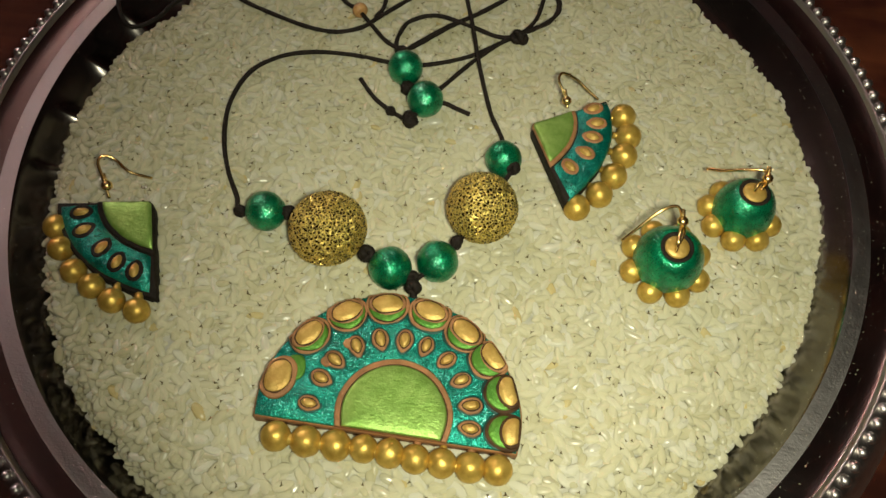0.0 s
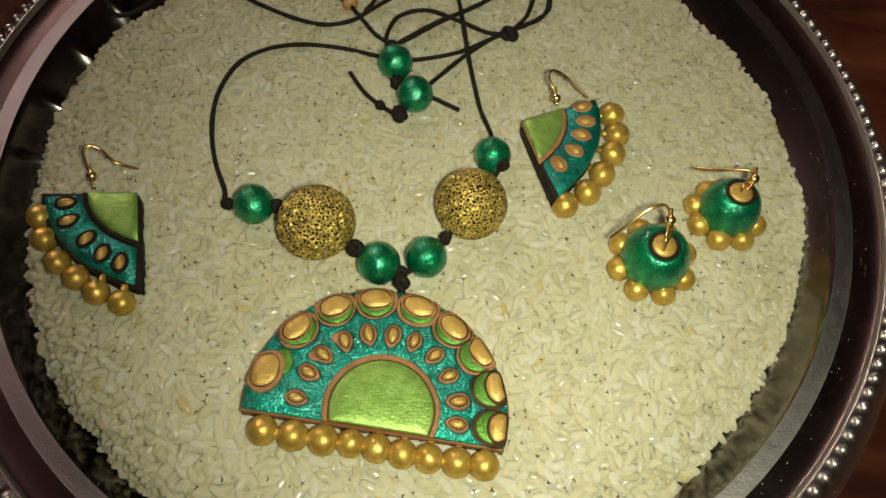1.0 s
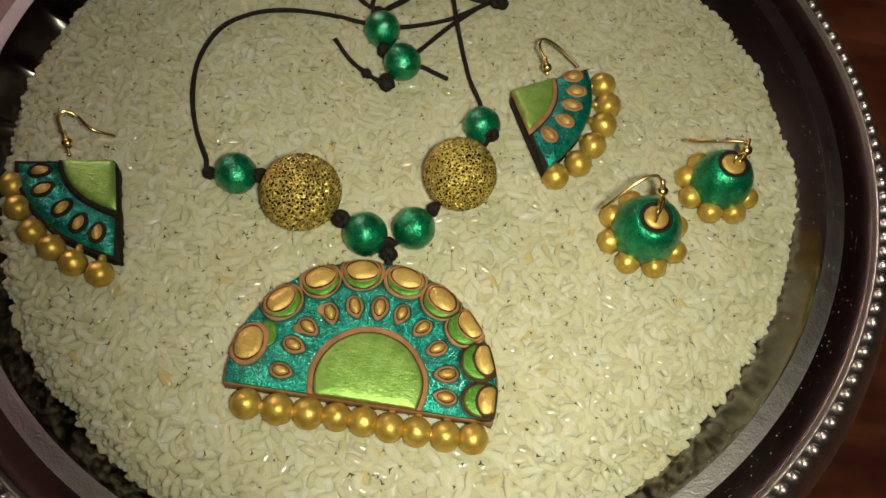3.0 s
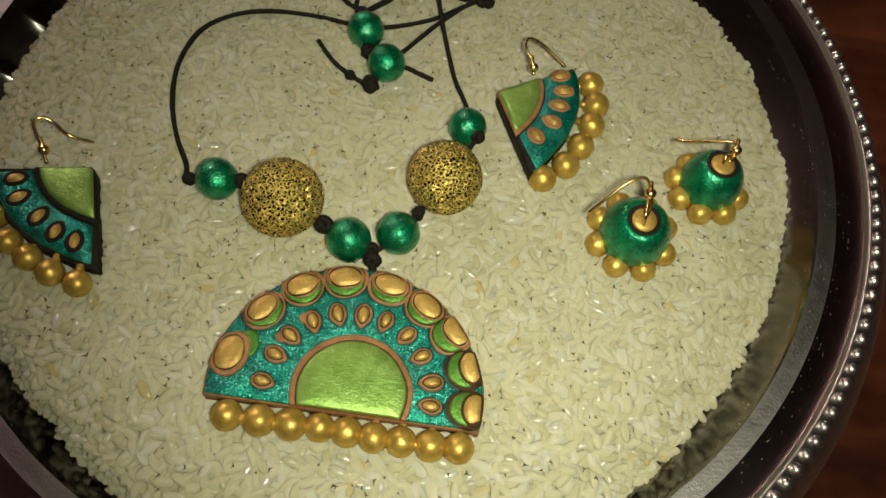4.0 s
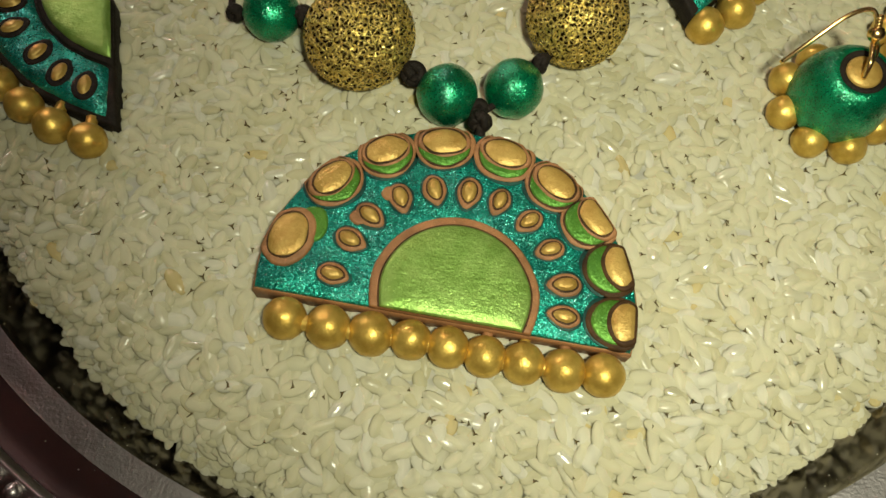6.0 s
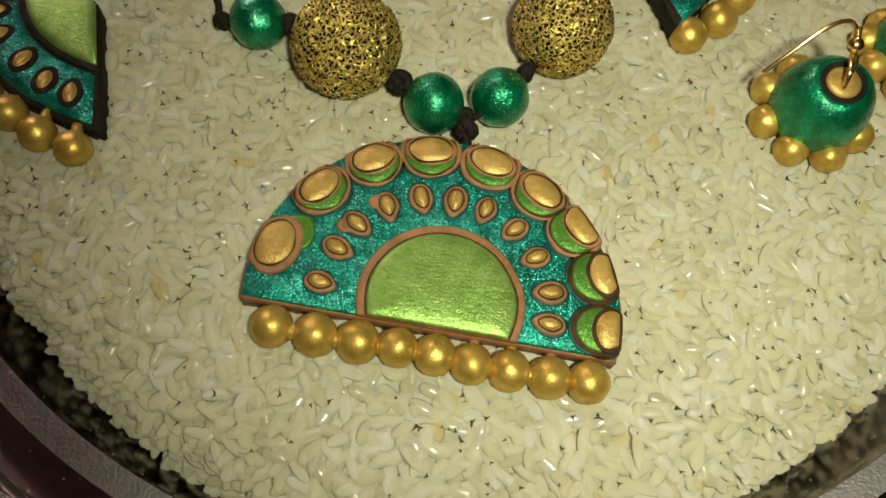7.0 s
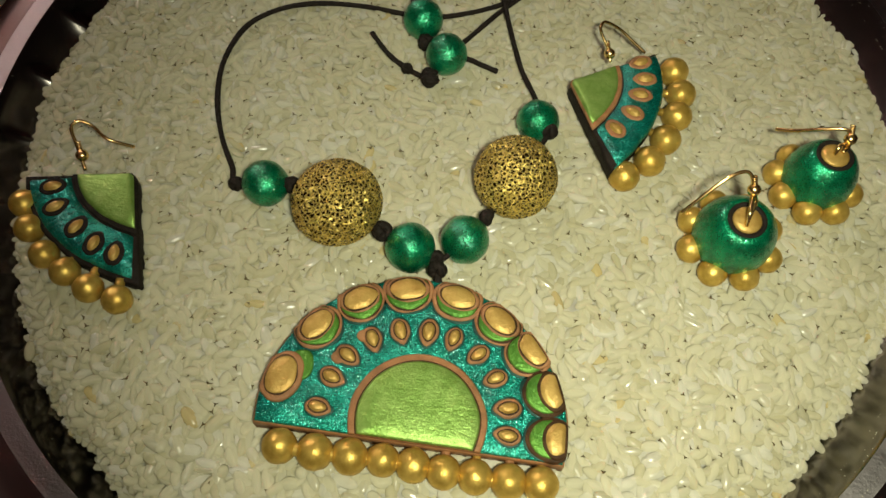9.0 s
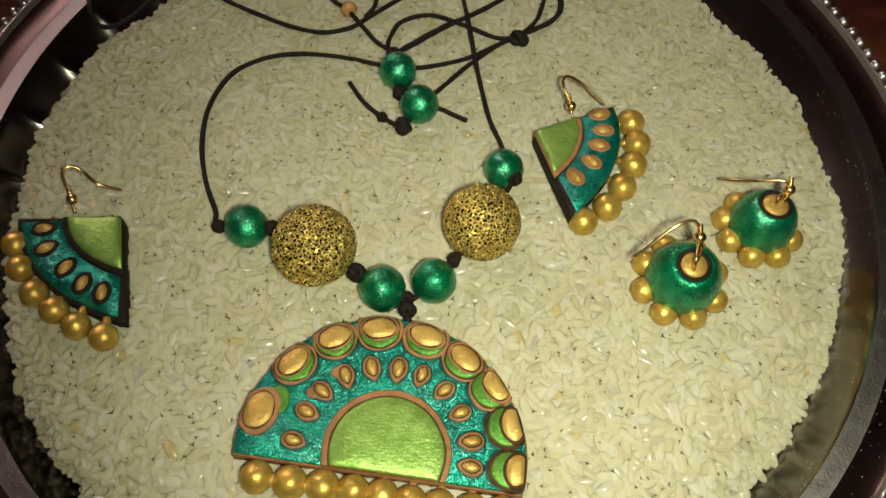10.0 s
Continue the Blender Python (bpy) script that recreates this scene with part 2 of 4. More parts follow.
# ---------------------------------------------------------------- mesh helpers


def finish(bm, name, mat, smooth=True):
    me = bpy.data.meshes.new(name)
    bmesh.ops.recalc_face_normals(bm, faces=bm.faces)
    bm.to_mesh(me)
    bm.free()
    me.materials.append(mat)
    for p in me.polygons:
        p.use_smooth = smooth
    return me


def place(name, me, parent, at=None, label=""):
    """A mesh as a part of parent, at its own place in the world."""
    ob = new(name, me)
    if at is not None:
        ob.matrix_basis = at
    ob.parent = parent
    ob.matrix_parent_inverse = parent.matrix_basis.inverted()
    return tagged(ob, label)


def part(name, bm, mat, parent, label="", smooth=True):
    return place(name, finish(bm, name, mat, smooth), parent, None, label)


def thing(name, at, label, category, group=""):
    e = new(name)
    e.empty_display_size = 0.01
    e.matrix_basis = pose(*at)
    return tagged(e, label, category, group)


def rings(bm, loops, close_first=True, close_last=True):
    """Skins closed loops of points, all with the same count."""
    made = [[bm.verts.new(p) for p in loop] for loop in loops]
    for lo, hi in zip(made, made[1:]):
        for i in range(len(lo)):
            j = (i + 1) % len(lo)
            bm.faces.new((lo[i], lo[j], hi[j], hi[i]))
    if close_first:
        bm.faces.new(made[0])
    if close_last:
        bm.faces.new(made[-1])
    return bm


def smooth_path(points, steps=8):
    """A soft curve through the points."""
    ps = [Vector(p) for p in points]
    ps = [ps[0] * 2 - ps[1], *ps, ps[-1] * 2 - ps[-2]]
    out = []
    for a, b_, c, d in zip(ps, ps[1:], ps[2:], ps[3:]):
        for k in range(steps):
            t = k / steps
            out.append(0.5 * ((2 * b_) + (c - a) * t + (2 * a - 5 * b_ + 4 * c - d) * t * t + (3 * b_ - a - 3 * c + d) * t ** 3))
    out.append(ps[-2])
    return out


def tube(points, radius, sides=8, steps=8, swell=None):
    path = smooth_path(points, steps)
    loops, side = [], Vector((0, 0, 1))
    for i, p in enumerate(path):
        way = (path[min(i + 1, len(path) - 1)] - path[max(i - 1, 0)]).normalized()
        u = side - way * side.dot(way)
        u = u.normalized() if u.length > 1e-4 else way.orthogonal().normalized()
        side = u
        v = way.cross(u)
        r = radius * (swell(i / (len(path) - 1)) if swell else 1)
        loops.append([p + r * (math.cos(a) * u + math.sin(a) * v) for a in (2 * math.pi * k / sides for k in range(sides))])
    return rings(bmesh.new(), loops)


def pad(outline, base, top, plane, dome=0.0, bevel=0.0006):
    """A raised piece on an outline (star-shaped about its middle), with rounded edge and softly domed top."""
    c = sum((Vector(p) for p in outline), Vector((0, 0))) / len(outline)
    loops = []
    for shrink, h in ((0, base), (0, top - bevel), (0.35, top - bevel * 0.3), (1, top)):
        loop = []
        for p in outline:
            d = Vector(p) - c
            q = c + d * max(0.2, 1 - shrink * bevel / max(d.length, 1e-5))
            loop.append((q.x, q.y, plane(q.x, q.y) + h))
        loops.append(loop)
    last = [Vector(p) for p in outline]
    for f in (0.72, 0.4):
        loop = []
        for p in last:
            q = c + (p - c) * f
            loop.append((q.x, q.y, plane(q.x, q.y) + top + dome * (1 - f * f)))
        loops.append(loop)
    return rings(bmesh.new(), loops)


def oval(cx, cy, a, b_, turn, n=20, point=0.0):
    """An oval of half-axes a, b_, turned; point pulls its inner end to a tip."""
    out = []
    for k in range(n):
        t = 2 * math.pi * k / n
        w = 1 + 0.09 * noise.noise((cx * 900 + 1.3 * math.cos(t), cy * 900 + 1.3 * math.sin(t), a * 4000))
        x, y = w * a * math.cos(t) * (1 + point * max(0.25, -math.cos(t)) ** 6), w * b_ * math.sin(t)
        out.append((cx + x * math.cos(turn) - y * math.sin(turn), cy + x * math.sin(turn) + y * math.cos(turn)))
    return out


def ball_mesh(name, radius, mat, lumps=0.03, seed=0, level=3, squash=1.0):
    bm = bmesh.new()
    bmesh.ops.create_icosphere(bm, subdivisions=level, radius=radius)
    for v in bm.verts:
        n = v.co.normalized()
        v.co *= 1 + lumps * noise.noise(n * 2.1 + Vector((seed * 7.3, 0, 0)))
        v.co.z *= squash
    return finish(bm, name, mat)


def knot_mesh(name, radius, seed):
    """A tight lump of wound cord."""
    rng = random.Random(seed)
    bm = bmesh.new()
    for k in range(3):
        ring = tube([(radius * 0.62 * math.cos(t), radius * 0.62 * math.sin(t), 0.15 * radius * math.sin(2 * t)) for t in (2 * math.pi * i / 8 for i in range(9))], radius * 0.42, 7, 3)
        ring.transform(pose(0, 0, 0, rng.uniform(0, 180), rng.uniform(0, 180), rng.uniform(0, 180)) @ Matrix.Translation((0, 0, rng.uniform(-0.2, 0.2) * radius)))
        me = bpy.data.meshes.new("strand")
        ring.to_mesh(me)
        ring.free()
        bm.from_mesh(me)
        bpy.data.meshes.remove(me)
    return finish(bm, name, CORD)


# ---------------------------------------------------------------- room
TABLE_Z = -0.0285
TX, TY = 0.0023, 0.1090      # middle of the tray


def box(bm, x0, y0, z0, x1, y1, z1):
    m4 = Matrix.Translation(((x0 + x1) / 2, (y0 + y1) / 2, (z0 + z1) / 2)) @ Matrix.Diagonal((x1 - x0, y1 - y0, z1 - z0, 1))
    bmesh.ops.create_cube(bm, size=1, matrix=m4)
    return bm


def setting(name, dims, mat, label, category):
    ob = new(name, finish(box(bmesh.new(), *dims), name, mat, False))
    return tagged(ob, label, category, "", "structure")


# unseen room added around the tray; wall and ceiling tones shape its reflections
FZ = TABLE_Z - 0.75
setting("floor", (-2.3, -1.9, FZ - 0.1, 2.3, 2.3, FZ), FLOOR, "brown tiled floor of a dim room", "floor")
setting("ceiling", (-2.3, -1.9, FZ + 2.7, 2.3, 2.3, FZ + 2.8), CEILING, "plain dull ceiling of a dim room", "ceiling")
setting("wall_north", (-2.2, 2.2, FZ, 2.2, 2.3, FZ + 2.7), WALL_BRIGHTENED, "unseen plaster wall, brightened rose for reflections in the steel", "wall")
setting("wall_south", (-2.2, -1.9, FZ, 2.2, -1.8, FZ + 2.7), WALL_BRIGHTENED, "unseen plaster wall, brightened rose for reflections in the steel", "wall")
setting("wall_west", (-2.3, -1.9, FZ, -2.2, 2.3, FZ + 2.7), WALL_DARKENED, "unseen plaster wall, darkened for reflections in the steel", "wall")
setting("wall_east", (2.2, -1.9, FZ, 2.3, 2.3, FZ + 2.7), WALL_DARKENED, "unseen plaster wall, darkened for reflections in the steel", "wall")

tube_light = thing("tube_light", (*TUBE_AT, 0, 0, 0), "lit white tube lamp in an enamel batten on the wall", "lamp")
bm = box(bmesh.new(), TUBE_AT[0] - 0.62, 2.165, TUBE_AT[2] - 0.03, TUBE_AT[0] + 0.62, 2.197, TUBE_AT[2] + 0.03)
bmesh.ops.bevel(bm, geom=bm.edges[:], offset=0.006, segments=2, affect="EDGES")
part("batten", bm, HOUSING, tube_light, "white enamel batten", False)
part("glowing_tube", tube([(TUBE_AT[0] + x, 2.13, TUBE_AT[2]) for x in (-0.58, 0, 0.58)], 0.016, 14, 2), TUBE, tube_light)
for x in (-0.59, 0.59):
    part("end_cap", box(bmesh.new(), TUBE_AT[0] + x - 0.012, 2.11, TUBE_AT[2] - 0.02, TUBE_AT[0] + x + 0.012, 2.165, TUBE_AT[2] + 0.02), HOUSING, tube_light, "", False)

table = thing("table", (TX, 0.2, FZ, 0, 0, 0), "dark reddish-brown wooden table under the steel tray", "table")
bm = box(bmesh.new(), -0.75, -0.35, TABLE_Z - 0.03, 0.75, 0.75, TABLE_Z)
bmesh.ops.bevel(bm, geom=bm.edges[:], offset=0.004, segments=2, affect="EDGES")
part("tabletop", bm, TABLE, table, "dark red-brown wood", False)
for x in (-0.68, 0.68):
    for y in (-0.28, 0.68):
        part("leg", rings(bmesh.new(), [[(x + s * r, y + q * r, z) for s, q in ((-1, -1), (1, -1), (1, 1), (-1, 1))] for z, r in ((FZ, 0.022), (TABLE_Z - 0.03, 0.03))]), TABLE, table, "", False)

# ---------------------------------------------------------------- steel tray
TILT_X, TILT_Y = 0.0482, 0.0663     # the tray leans a little
TRAY_Z = -0.0002             # level of the band at the tray's middle
TRAY = Matrix.Translation((TX, TY, TRAY_Z)) @ pose(0, 0, 0, math.degrees(math.atan(TILT_Y)), -math.degrees(math.atan(TILT_X)), 0)
tray = thing("tray", (TX, TY, TABLE_Z, 0, 0, 0), "round polished steel tray with a beaded rim, on a dark table", "tray")


def lathe(name, profile, mat, label, close=False, sides=256):
    bm = rings(bmesh.new(), [[(r * math.cos(a), r * math.sin(a), z) for a in (2 * math.pi * k / sides for k in range(sides))] for r, z in profile], close, close)
    return place(name, finish(bm, name, mat), tray, TRAY, label)


DISH = ((0.02, -0.0172), (0.07, -0.0172), (0.100, -0.0171), (0.110, -0.0167), (0.117, -0.0158), (0.1230, -0.0142), (0.1282, -0.0116), (0.1322, -0.0082), (0.1350, -0.0047), (0.1368, -0.0021), (0.1377, -0.0007), (0.1383, 0.0))


def flute(a, r):
    """Inward push of the pressed flutes on the dish wall: sharp pleats every ten degrees, gone at its rim and foot."""
    pleat = (1 - abs(math.sin(18 * (a - radians(5))))) ** 2.2
    deep = 0.0002 + 0.0026 * max(0.0, math.cos(a - radians(160))) ** 2      # deepest on one side of the hand-pressed dish
    return deep * pleat * max(0.0, min(1.0, (0.1368 - r) / 0.006)) * max(0.0, min(1.0, (r - 0.105) / 0.012))


loops = []
for r, z in DISH:
    loops.append([((r - 0.6 * flute(a, r)) * math.cos(a), (r - 0.6 * flute(a, r)) * math.sin(a), z + 0.75 * flute(a, r)) for a in (2 * math.pi * k / 720 for k in range(720))])
place("dish", finish(rings(bmesh.new(), loops, True, False), "dish", STEEL), tray, TRAY, "mirror-polished steel dish with pressed flutes")
lathe("brushed_band", ((0.1383, 0.0), (0.1400, 0.0003), (0.1417, 0.0005), (0.1433, 0.0008)), BAND, "matt brushed steel band")
lathe("flare", ((0.1433, 0.0008), (0.1455, 0.0010), (0.1480, 0.0011), (0.1500, 0.0016), (0.1511, 0.0023)), STEEL, "polished steel flare")
lathe("beaded_lip", ((0.1511, 0.0023), (0.1515, 0.0034), (0.1518, 0.0041), (0.1522, 0.0043), (0.1526, 0.0040), (0.1532, 0.0036), (0.1556, 0.0025), (0.1575, 0.0010), (0.1600, -0.0018), (0.1622, -0.0048),
                    (0.1626, -0.0058), (0.1620, -0.0060), (0.1595, -0.0030), (0.1570, -0.0004), (0.1540, 0.0018), (0.1526, 0.0022), (0.1505, 0.0006), (0.1470, -0.0003), (0.1424, -0.0010), (0.1385, -0.0022),
                    (0.1350, -0.0078), (0.1290, -0.0136), (0.1230, -0.0164), (0.1160, -0.0182), (0.1080, -0.0190), (0.0300, -0.0192)), RIM, "satin steel lip with a raised line")
boss = ball_mesh("rim_boss", 0.0018, RIM, 0.0, 0, 2, 0.95)
for k in range(196):
    a = 2 * math.pi * k / 196
    place("rim_boss", boss, tray, TRAY @ pose(0.1545 * math.cos(a), 0.1545 * math.sin(a), 0.0034))

# fine dust and rice meal on the steel
rng = random.Random(3)
bm = bmesh.new()
for k in range(620):
    r, z = rng.choice(((0.1358, -0.0035), (0.1368, -0.0020), (0.1376, -0.0007), (0.1400, 0.0004), (0.1415, 0.0006), (0.1440, 0.0009), (0.1455, 0.0011), (0.1470, 0.0011), (0.1484, 0.0011)))
    a = rng.uniform(-math.pi, math.pi) if k % 3 else rng.uniform(-0.9, 0.5)
    bmesh.ops.create_icosphere(bm, subdivisions=1, radius=rng.uniform(0.00006, 0.00015), matrix=Matrix.Translation((r * math.cos(a), r * math.sin(a), z)))
dust = new("rice_dust", finish(bm, "rice_dust", RICE))
dust.matrix_basis = TRAY
tagged(dust, "fine pale rice dust on the polished steel", "dust", "", "stuff")

# ---------------------------------------------------------------- rice
EDGE = [(-180, 123.7), (-180, 123.8), (-170, 122.8), (-160, 124.2), (-150, 125.3), (-141, 126.5), (-131, 126.4), (-121, 127.9), (-111, 130.5), (-101, 132.3), (-90, 132.0), (-80, 132.0), (-70, 131.2),
        (-59, 129.2), (-50, 126.7), (-39, 124.9), (-29, 125.0), (-18, 128.3), (-7, 131.8), (3, 132.8), (13, 131.0), (23, 137.5), (32, 138.4), (42, 140.2), (52, 139.7), (61, 137.5),
        (71, 134.8), (80, 128.8), (90, 127.0), (100, 126.0), (110, 123.8), (121, 122.1), (130, 120.8), (140, 120.7), (150, 119.5), (160, 123.2), (170, 123.6), (180, 123.7)]
RISE = [(-180, -6.5), (-150, -6), (-120, -6), (-90, -6), (-45, -6), (-20, -4), (0, -2), (25, 0), (60, 0), (90, -3), (120, -5), (150, -7), (180, -6.5)]


def edge_at(x, y):
    return np.interp(np.degrees(np.arctan2(y - TY, x - TX)), [e[0] for e in EDGE], [e[1] for e in EDGE]) / 1000


def rice_height(x, y):
    """Height of the levelled rice: a few gentle swells, dropping off at its edge."""
    r, e = np.hypot(x - TX, y - TY), edge_at(x, y)
    rise = np.interp(np.degrees(np.arctan2(y - TY, x - TX)), [q[0] for q in RISE], [q[1] for q in RISE]) / 1000
    swell = 0.0005 * np.sin(x * 90 + 1) * np.sin(y * 75) + 0.0004 * np.sin(x * 170 - y * 140)
    fall = np.clip((r - (e - 0.015)) / 0.015, 0, 1.2) ** 2
    return swell + rise * fall


rice = thing("rice_bed", (TX, TY, -0.0125, 0, 0, 0), "levelled bed of raw white rice grains filling the steel tray", "rice")
rice["kind"] = "stuff"
rng = np.random.default_rng(7)
# the packed rice below the upper grains
bm = bmesh.new()
loops = []
for f in (0.02, 0.1, 0.2, 0.3, 0.4, 0.5, 0.6, 0.68, 0.75, 0.8, 0.84, 0.88, 0.91, 0.94, 0.97, 0.985):
    loop = []
    for k in range(160):
        a = 2 * math.pi * k / 160 - math.pi
        e = float(edge_at(TX + math.cos(a), TY + math.sin(a))) * f - (0.002 if f > 0.9 else 0)
        x, y = TX + e * math.cos(a), TY + e * math.sin(a)
        loop.append((x, y, float(rice_height(np.float64(x), np.float64(y))) - (0.0010 if f < 0.9 else 0.0024 if f < 0.95 else 0.0036)))
    loops.append(loop)
loops.append([(p[0], p[1], TRAY_Z + TILT_X * (p[0] - TX) + TILT_Y * (p[1] - TY) - 0.0110) for p in loops[-1]])
packed = part("packed_rice", rings(bm, loops), RICE, rice, "closely packed rice")
packed["kind"] = "stuff"

# one grain: a pointed spindle, slightly flattened
SEG = 7
prof = [(-0.94, 0.40), (-0.74, 0.74), (-0.38, 0.96), (0.05, 1.0), (0.45, 0.92), (0.78, 0.64), (0.95, 0.32)]
unit = [(-1.0, 0.0, 0.0)] + [(px, pr * math.cos(2 * math.pi * k / SEG), pr * math.sin(2 * math.pi * k / SEG)) for px, pr in prof for k in range(SEG)] + [(1.0, 0.0, 0.0)]
unit = np.array(unit)
faces = [(0, 1 + (k + 1) % SEG, 1 + k) for k in range(SEG)]
quads = [(1 + i * SEG + k, 1 + i * SEG + (k + 1) % SEG, 1 + (i + 1) * SEG + (k + 1) % SEG, 1 + (i + 1) * SEG + k) for i in range(len(prof) - 1) for k in range(SEG)]
tail = len(unit) - 1
faces += [(tail, tail - SEG + k, tail - SEG + (k + 1) % SEG) for k in range(SEG)]

spots = []
for depth, pitch in ((-0.0020, 0.0031), (-0.0008, 0.0027), (0.0, 0.0026), (0.0005, 0.0080)):
    g = np.arange(-0.142, 0.142, pitch)
    gx, gy = np.meshgrid(g, g)
    gx, gy = gx.ravel() + TX + rng.uniform(-0.5, 0.5, gx.size) * pitch, gy.ravel() + TY + rng.uniform(-0.5, 0.5, gx.size) * pitch
    e = edge_at(gx, gy) + rng.normal(0, 0.0011, gx.size)
    keep = np.hypot(gx - TX, gy - TY) < e - 0.0012
    gx, gy = gx[keep], gy[keep]
    gz = rice_height(gx, gy) + depth - 0.0009 + rng.normal(0, 0.00016, gx.size)
    spots.append(np.c_[gx, gy, gz])
# the steep side of the heap, down to the steel
ga = rng.uniform(-np.pi, np.pi, 3200)
gx, gy = TX + np.cos(ga), TY + np.sin(ga)
drop = rng.uniform(0, 1, ga.size)
gr_ = edge_at(gx, gy) - 0.0026 + 0.0070 * drop
gx, gy = TX + gr_ * np.cos(ga), TY + gr_ * np.sin(ga)
low = TRAY_Z + TILT_X * (gx - TX) + TILT_Y * (gy - TY) - 0.0090
top = rice_height(gx, gy) - 0.0016
spots.append(np.c_[gx, gy, top + (np.minimum(low, top) - top) * drop])
spots = np.concatenate(spots)
n = len(spots)
half = np.c_[rng.normal(0.0028, 0.00036, n), rng.normal(0.00140, 0.00013, n), rng.normal(0.00098, 0.00008, n)]
broken = rng.random(n) < 0.08
half[broken, 0] *= rng.uniform(0.45, 0.75, broken.sum())
yaw, tilt, roll = rng.uniform(0, 2 * np.pi, n), rng.normal(0, 0.14, n), rng.normal(0, 0.40, n)
# grains at the margin lean outwards
out = np.hypot(spots[:, 0] - TX, spots[:, 1] - TY) > edge_at(spots[:, 0], spots[:, 1]) - 0.005
tilt[out] *= 1.7
cy_, sy_, cp, sp, cr, sr = np.cos(yaw), np.sin(yaw), np.cos(tilt), np.sin(tilt), np.cos(roll), np.sin(roll)
R = np.empty((n, 3, 3))
R[:, 0, 0], R[:, 0, 1], R[:, 0, 2] = cy_ * cp, cy_ * sp * sr - sy_ * cr, cy_ * sp * cr + sy_ * sr
R[:, 1, 0], R[:, 1, 1], R[:, 1, 2] = sy_ * cp, sy_ * sp * sr + cy_ * cr, sy_ * sp * cr - cy_ * sr
R[:, 2, 0], R[:, 2, 1], R[:, 2, 2] = -sp, cp * sr, cp * cr
local = unit[None] * half[:, None]
bend = rng.normal(0, 0.00007, n)
local[:, :, 1] += bend[:, None] * (1 - 2 * unit[None, :, 0] ** 2)
verts = (np.einsum("nij,nkj->nki", R, local) + spots[:, None]).reshape(-1, 3)
V = len(unit)
tri = (np.array(faces)[None] + V * np.arange(n)[:, None, None]).reshape(-1, 3)
quad = (np.array(quads)[None] + V * np.arange(n)[:, None, None]).reshape(-1, 4)
me = bpy.data.meshes.new("rice_grains")
me.vertices.add(len(verts))
me.vertices.foreach_set("co", verts.ravel())
me.loops.add(tri.size + quad.size)
me.loops.foreach_set("vertex_index", np.concatenate((tri.ravel(), quad.ravel())).astype(np.int32))
me.polygons.add(len(tri) + len(quad))
me.polygons.foreach_set("loop_start", np.concatenate((np.arange(len(tri)) * 3, tri.size + np.arange(len(quad)) * 4)).astype(np.int32))
me.polygons.foreach_set("use_smooth", np.ones(len(tri) + len(quad), dtype=bool))
me.materials.append(RICE)
me.update(calc_edges=True)
place("rice_grains", me, rice, None, "loose raw rice grains")["kind"] = "stuff"

# dark slivers that put the shade of gaps between grains into colour
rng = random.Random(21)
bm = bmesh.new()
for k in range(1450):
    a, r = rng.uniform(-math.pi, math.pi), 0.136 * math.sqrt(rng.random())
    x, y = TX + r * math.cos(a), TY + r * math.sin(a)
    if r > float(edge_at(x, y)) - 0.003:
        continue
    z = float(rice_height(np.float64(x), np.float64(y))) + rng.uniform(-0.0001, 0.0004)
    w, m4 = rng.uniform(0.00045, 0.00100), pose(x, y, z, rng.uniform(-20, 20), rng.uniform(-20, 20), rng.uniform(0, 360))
    # a three-pointed sliver, shaped like a gap between grains
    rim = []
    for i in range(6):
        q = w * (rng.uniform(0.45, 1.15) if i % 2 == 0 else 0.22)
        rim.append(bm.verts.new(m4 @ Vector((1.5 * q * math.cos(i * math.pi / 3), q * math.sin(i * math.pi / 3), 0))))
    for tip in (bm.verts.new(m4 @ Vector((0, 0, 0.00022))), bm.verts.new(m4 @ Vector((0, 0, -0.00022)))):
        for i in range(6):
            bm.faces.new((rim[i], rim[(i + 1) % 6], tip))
part("gap_sliver", bm, GAP_SHADE, rice, "dark olive slivers, painted shade of the gaps between grains")["kind"] = "stuff"

# ---------------------------------------------------------------- necklace
necklace = thing("necklace", (0, 0.03, 0, 0, 0, 0), "teal half-moon clay pendant necklace on black cord, lying on rice", "necklace")
PX, PY, PR = -0.0003, 0.0175, 0.0363      # round of the pendant
P0, P1 = Vector((-0.0352, 0.0140)), Vector((0.0358, 0.0104))   # its straight lower edge
PTOP = 0.0045


def flat(x, y):
    return 0.0


def lower_edge(x):
    return P0.y + (P1.y - P0.y) * (x - P0.x) / (P1.x - P0.x)


def clamp(points, inset):
    """Keeps an outline inside the pendant's own outline."""
    out = []
    for x, y in points:
        dx, dy = x - PX, y - PY
        d = math.hypot(dx, dy)
        if d > PR - inset:
            dx, dy = dx * (PR - inset) / d, dy * (PR - inset) / d
        out.append((PX + dx, max(PY + dy, lower_edge(PX + dx) + inset)))
    return out


def half_moon(cx, cy, r, inset, n=72):
    """Round outline cut off along the lower edge."""
    pts, a0 = [], math.asin((lower_edge(cx - r) + inset - cy) / r)
    a1 = math.asin((lower_edge(cx + r) + inset - cy) / r)
    for k in range(n + 1):
        a = a1 + (math.pi - a0 - a1) * k / n
        wob = 1 + 0.006 * math.sin(5 * a + 1) + 0.004 * math.sin(9 * a)
        pts.append((cx + r * wob * math.cos(a), cy + r * math.sin(a)))
    x0, x1 = pts[-1][0], pts[0][0]
    for k in range(1, 24):
        x = x0 + (x1 - x0) * k / 24
        pts.append((x, lower_edge(x) + inset))
    return pts


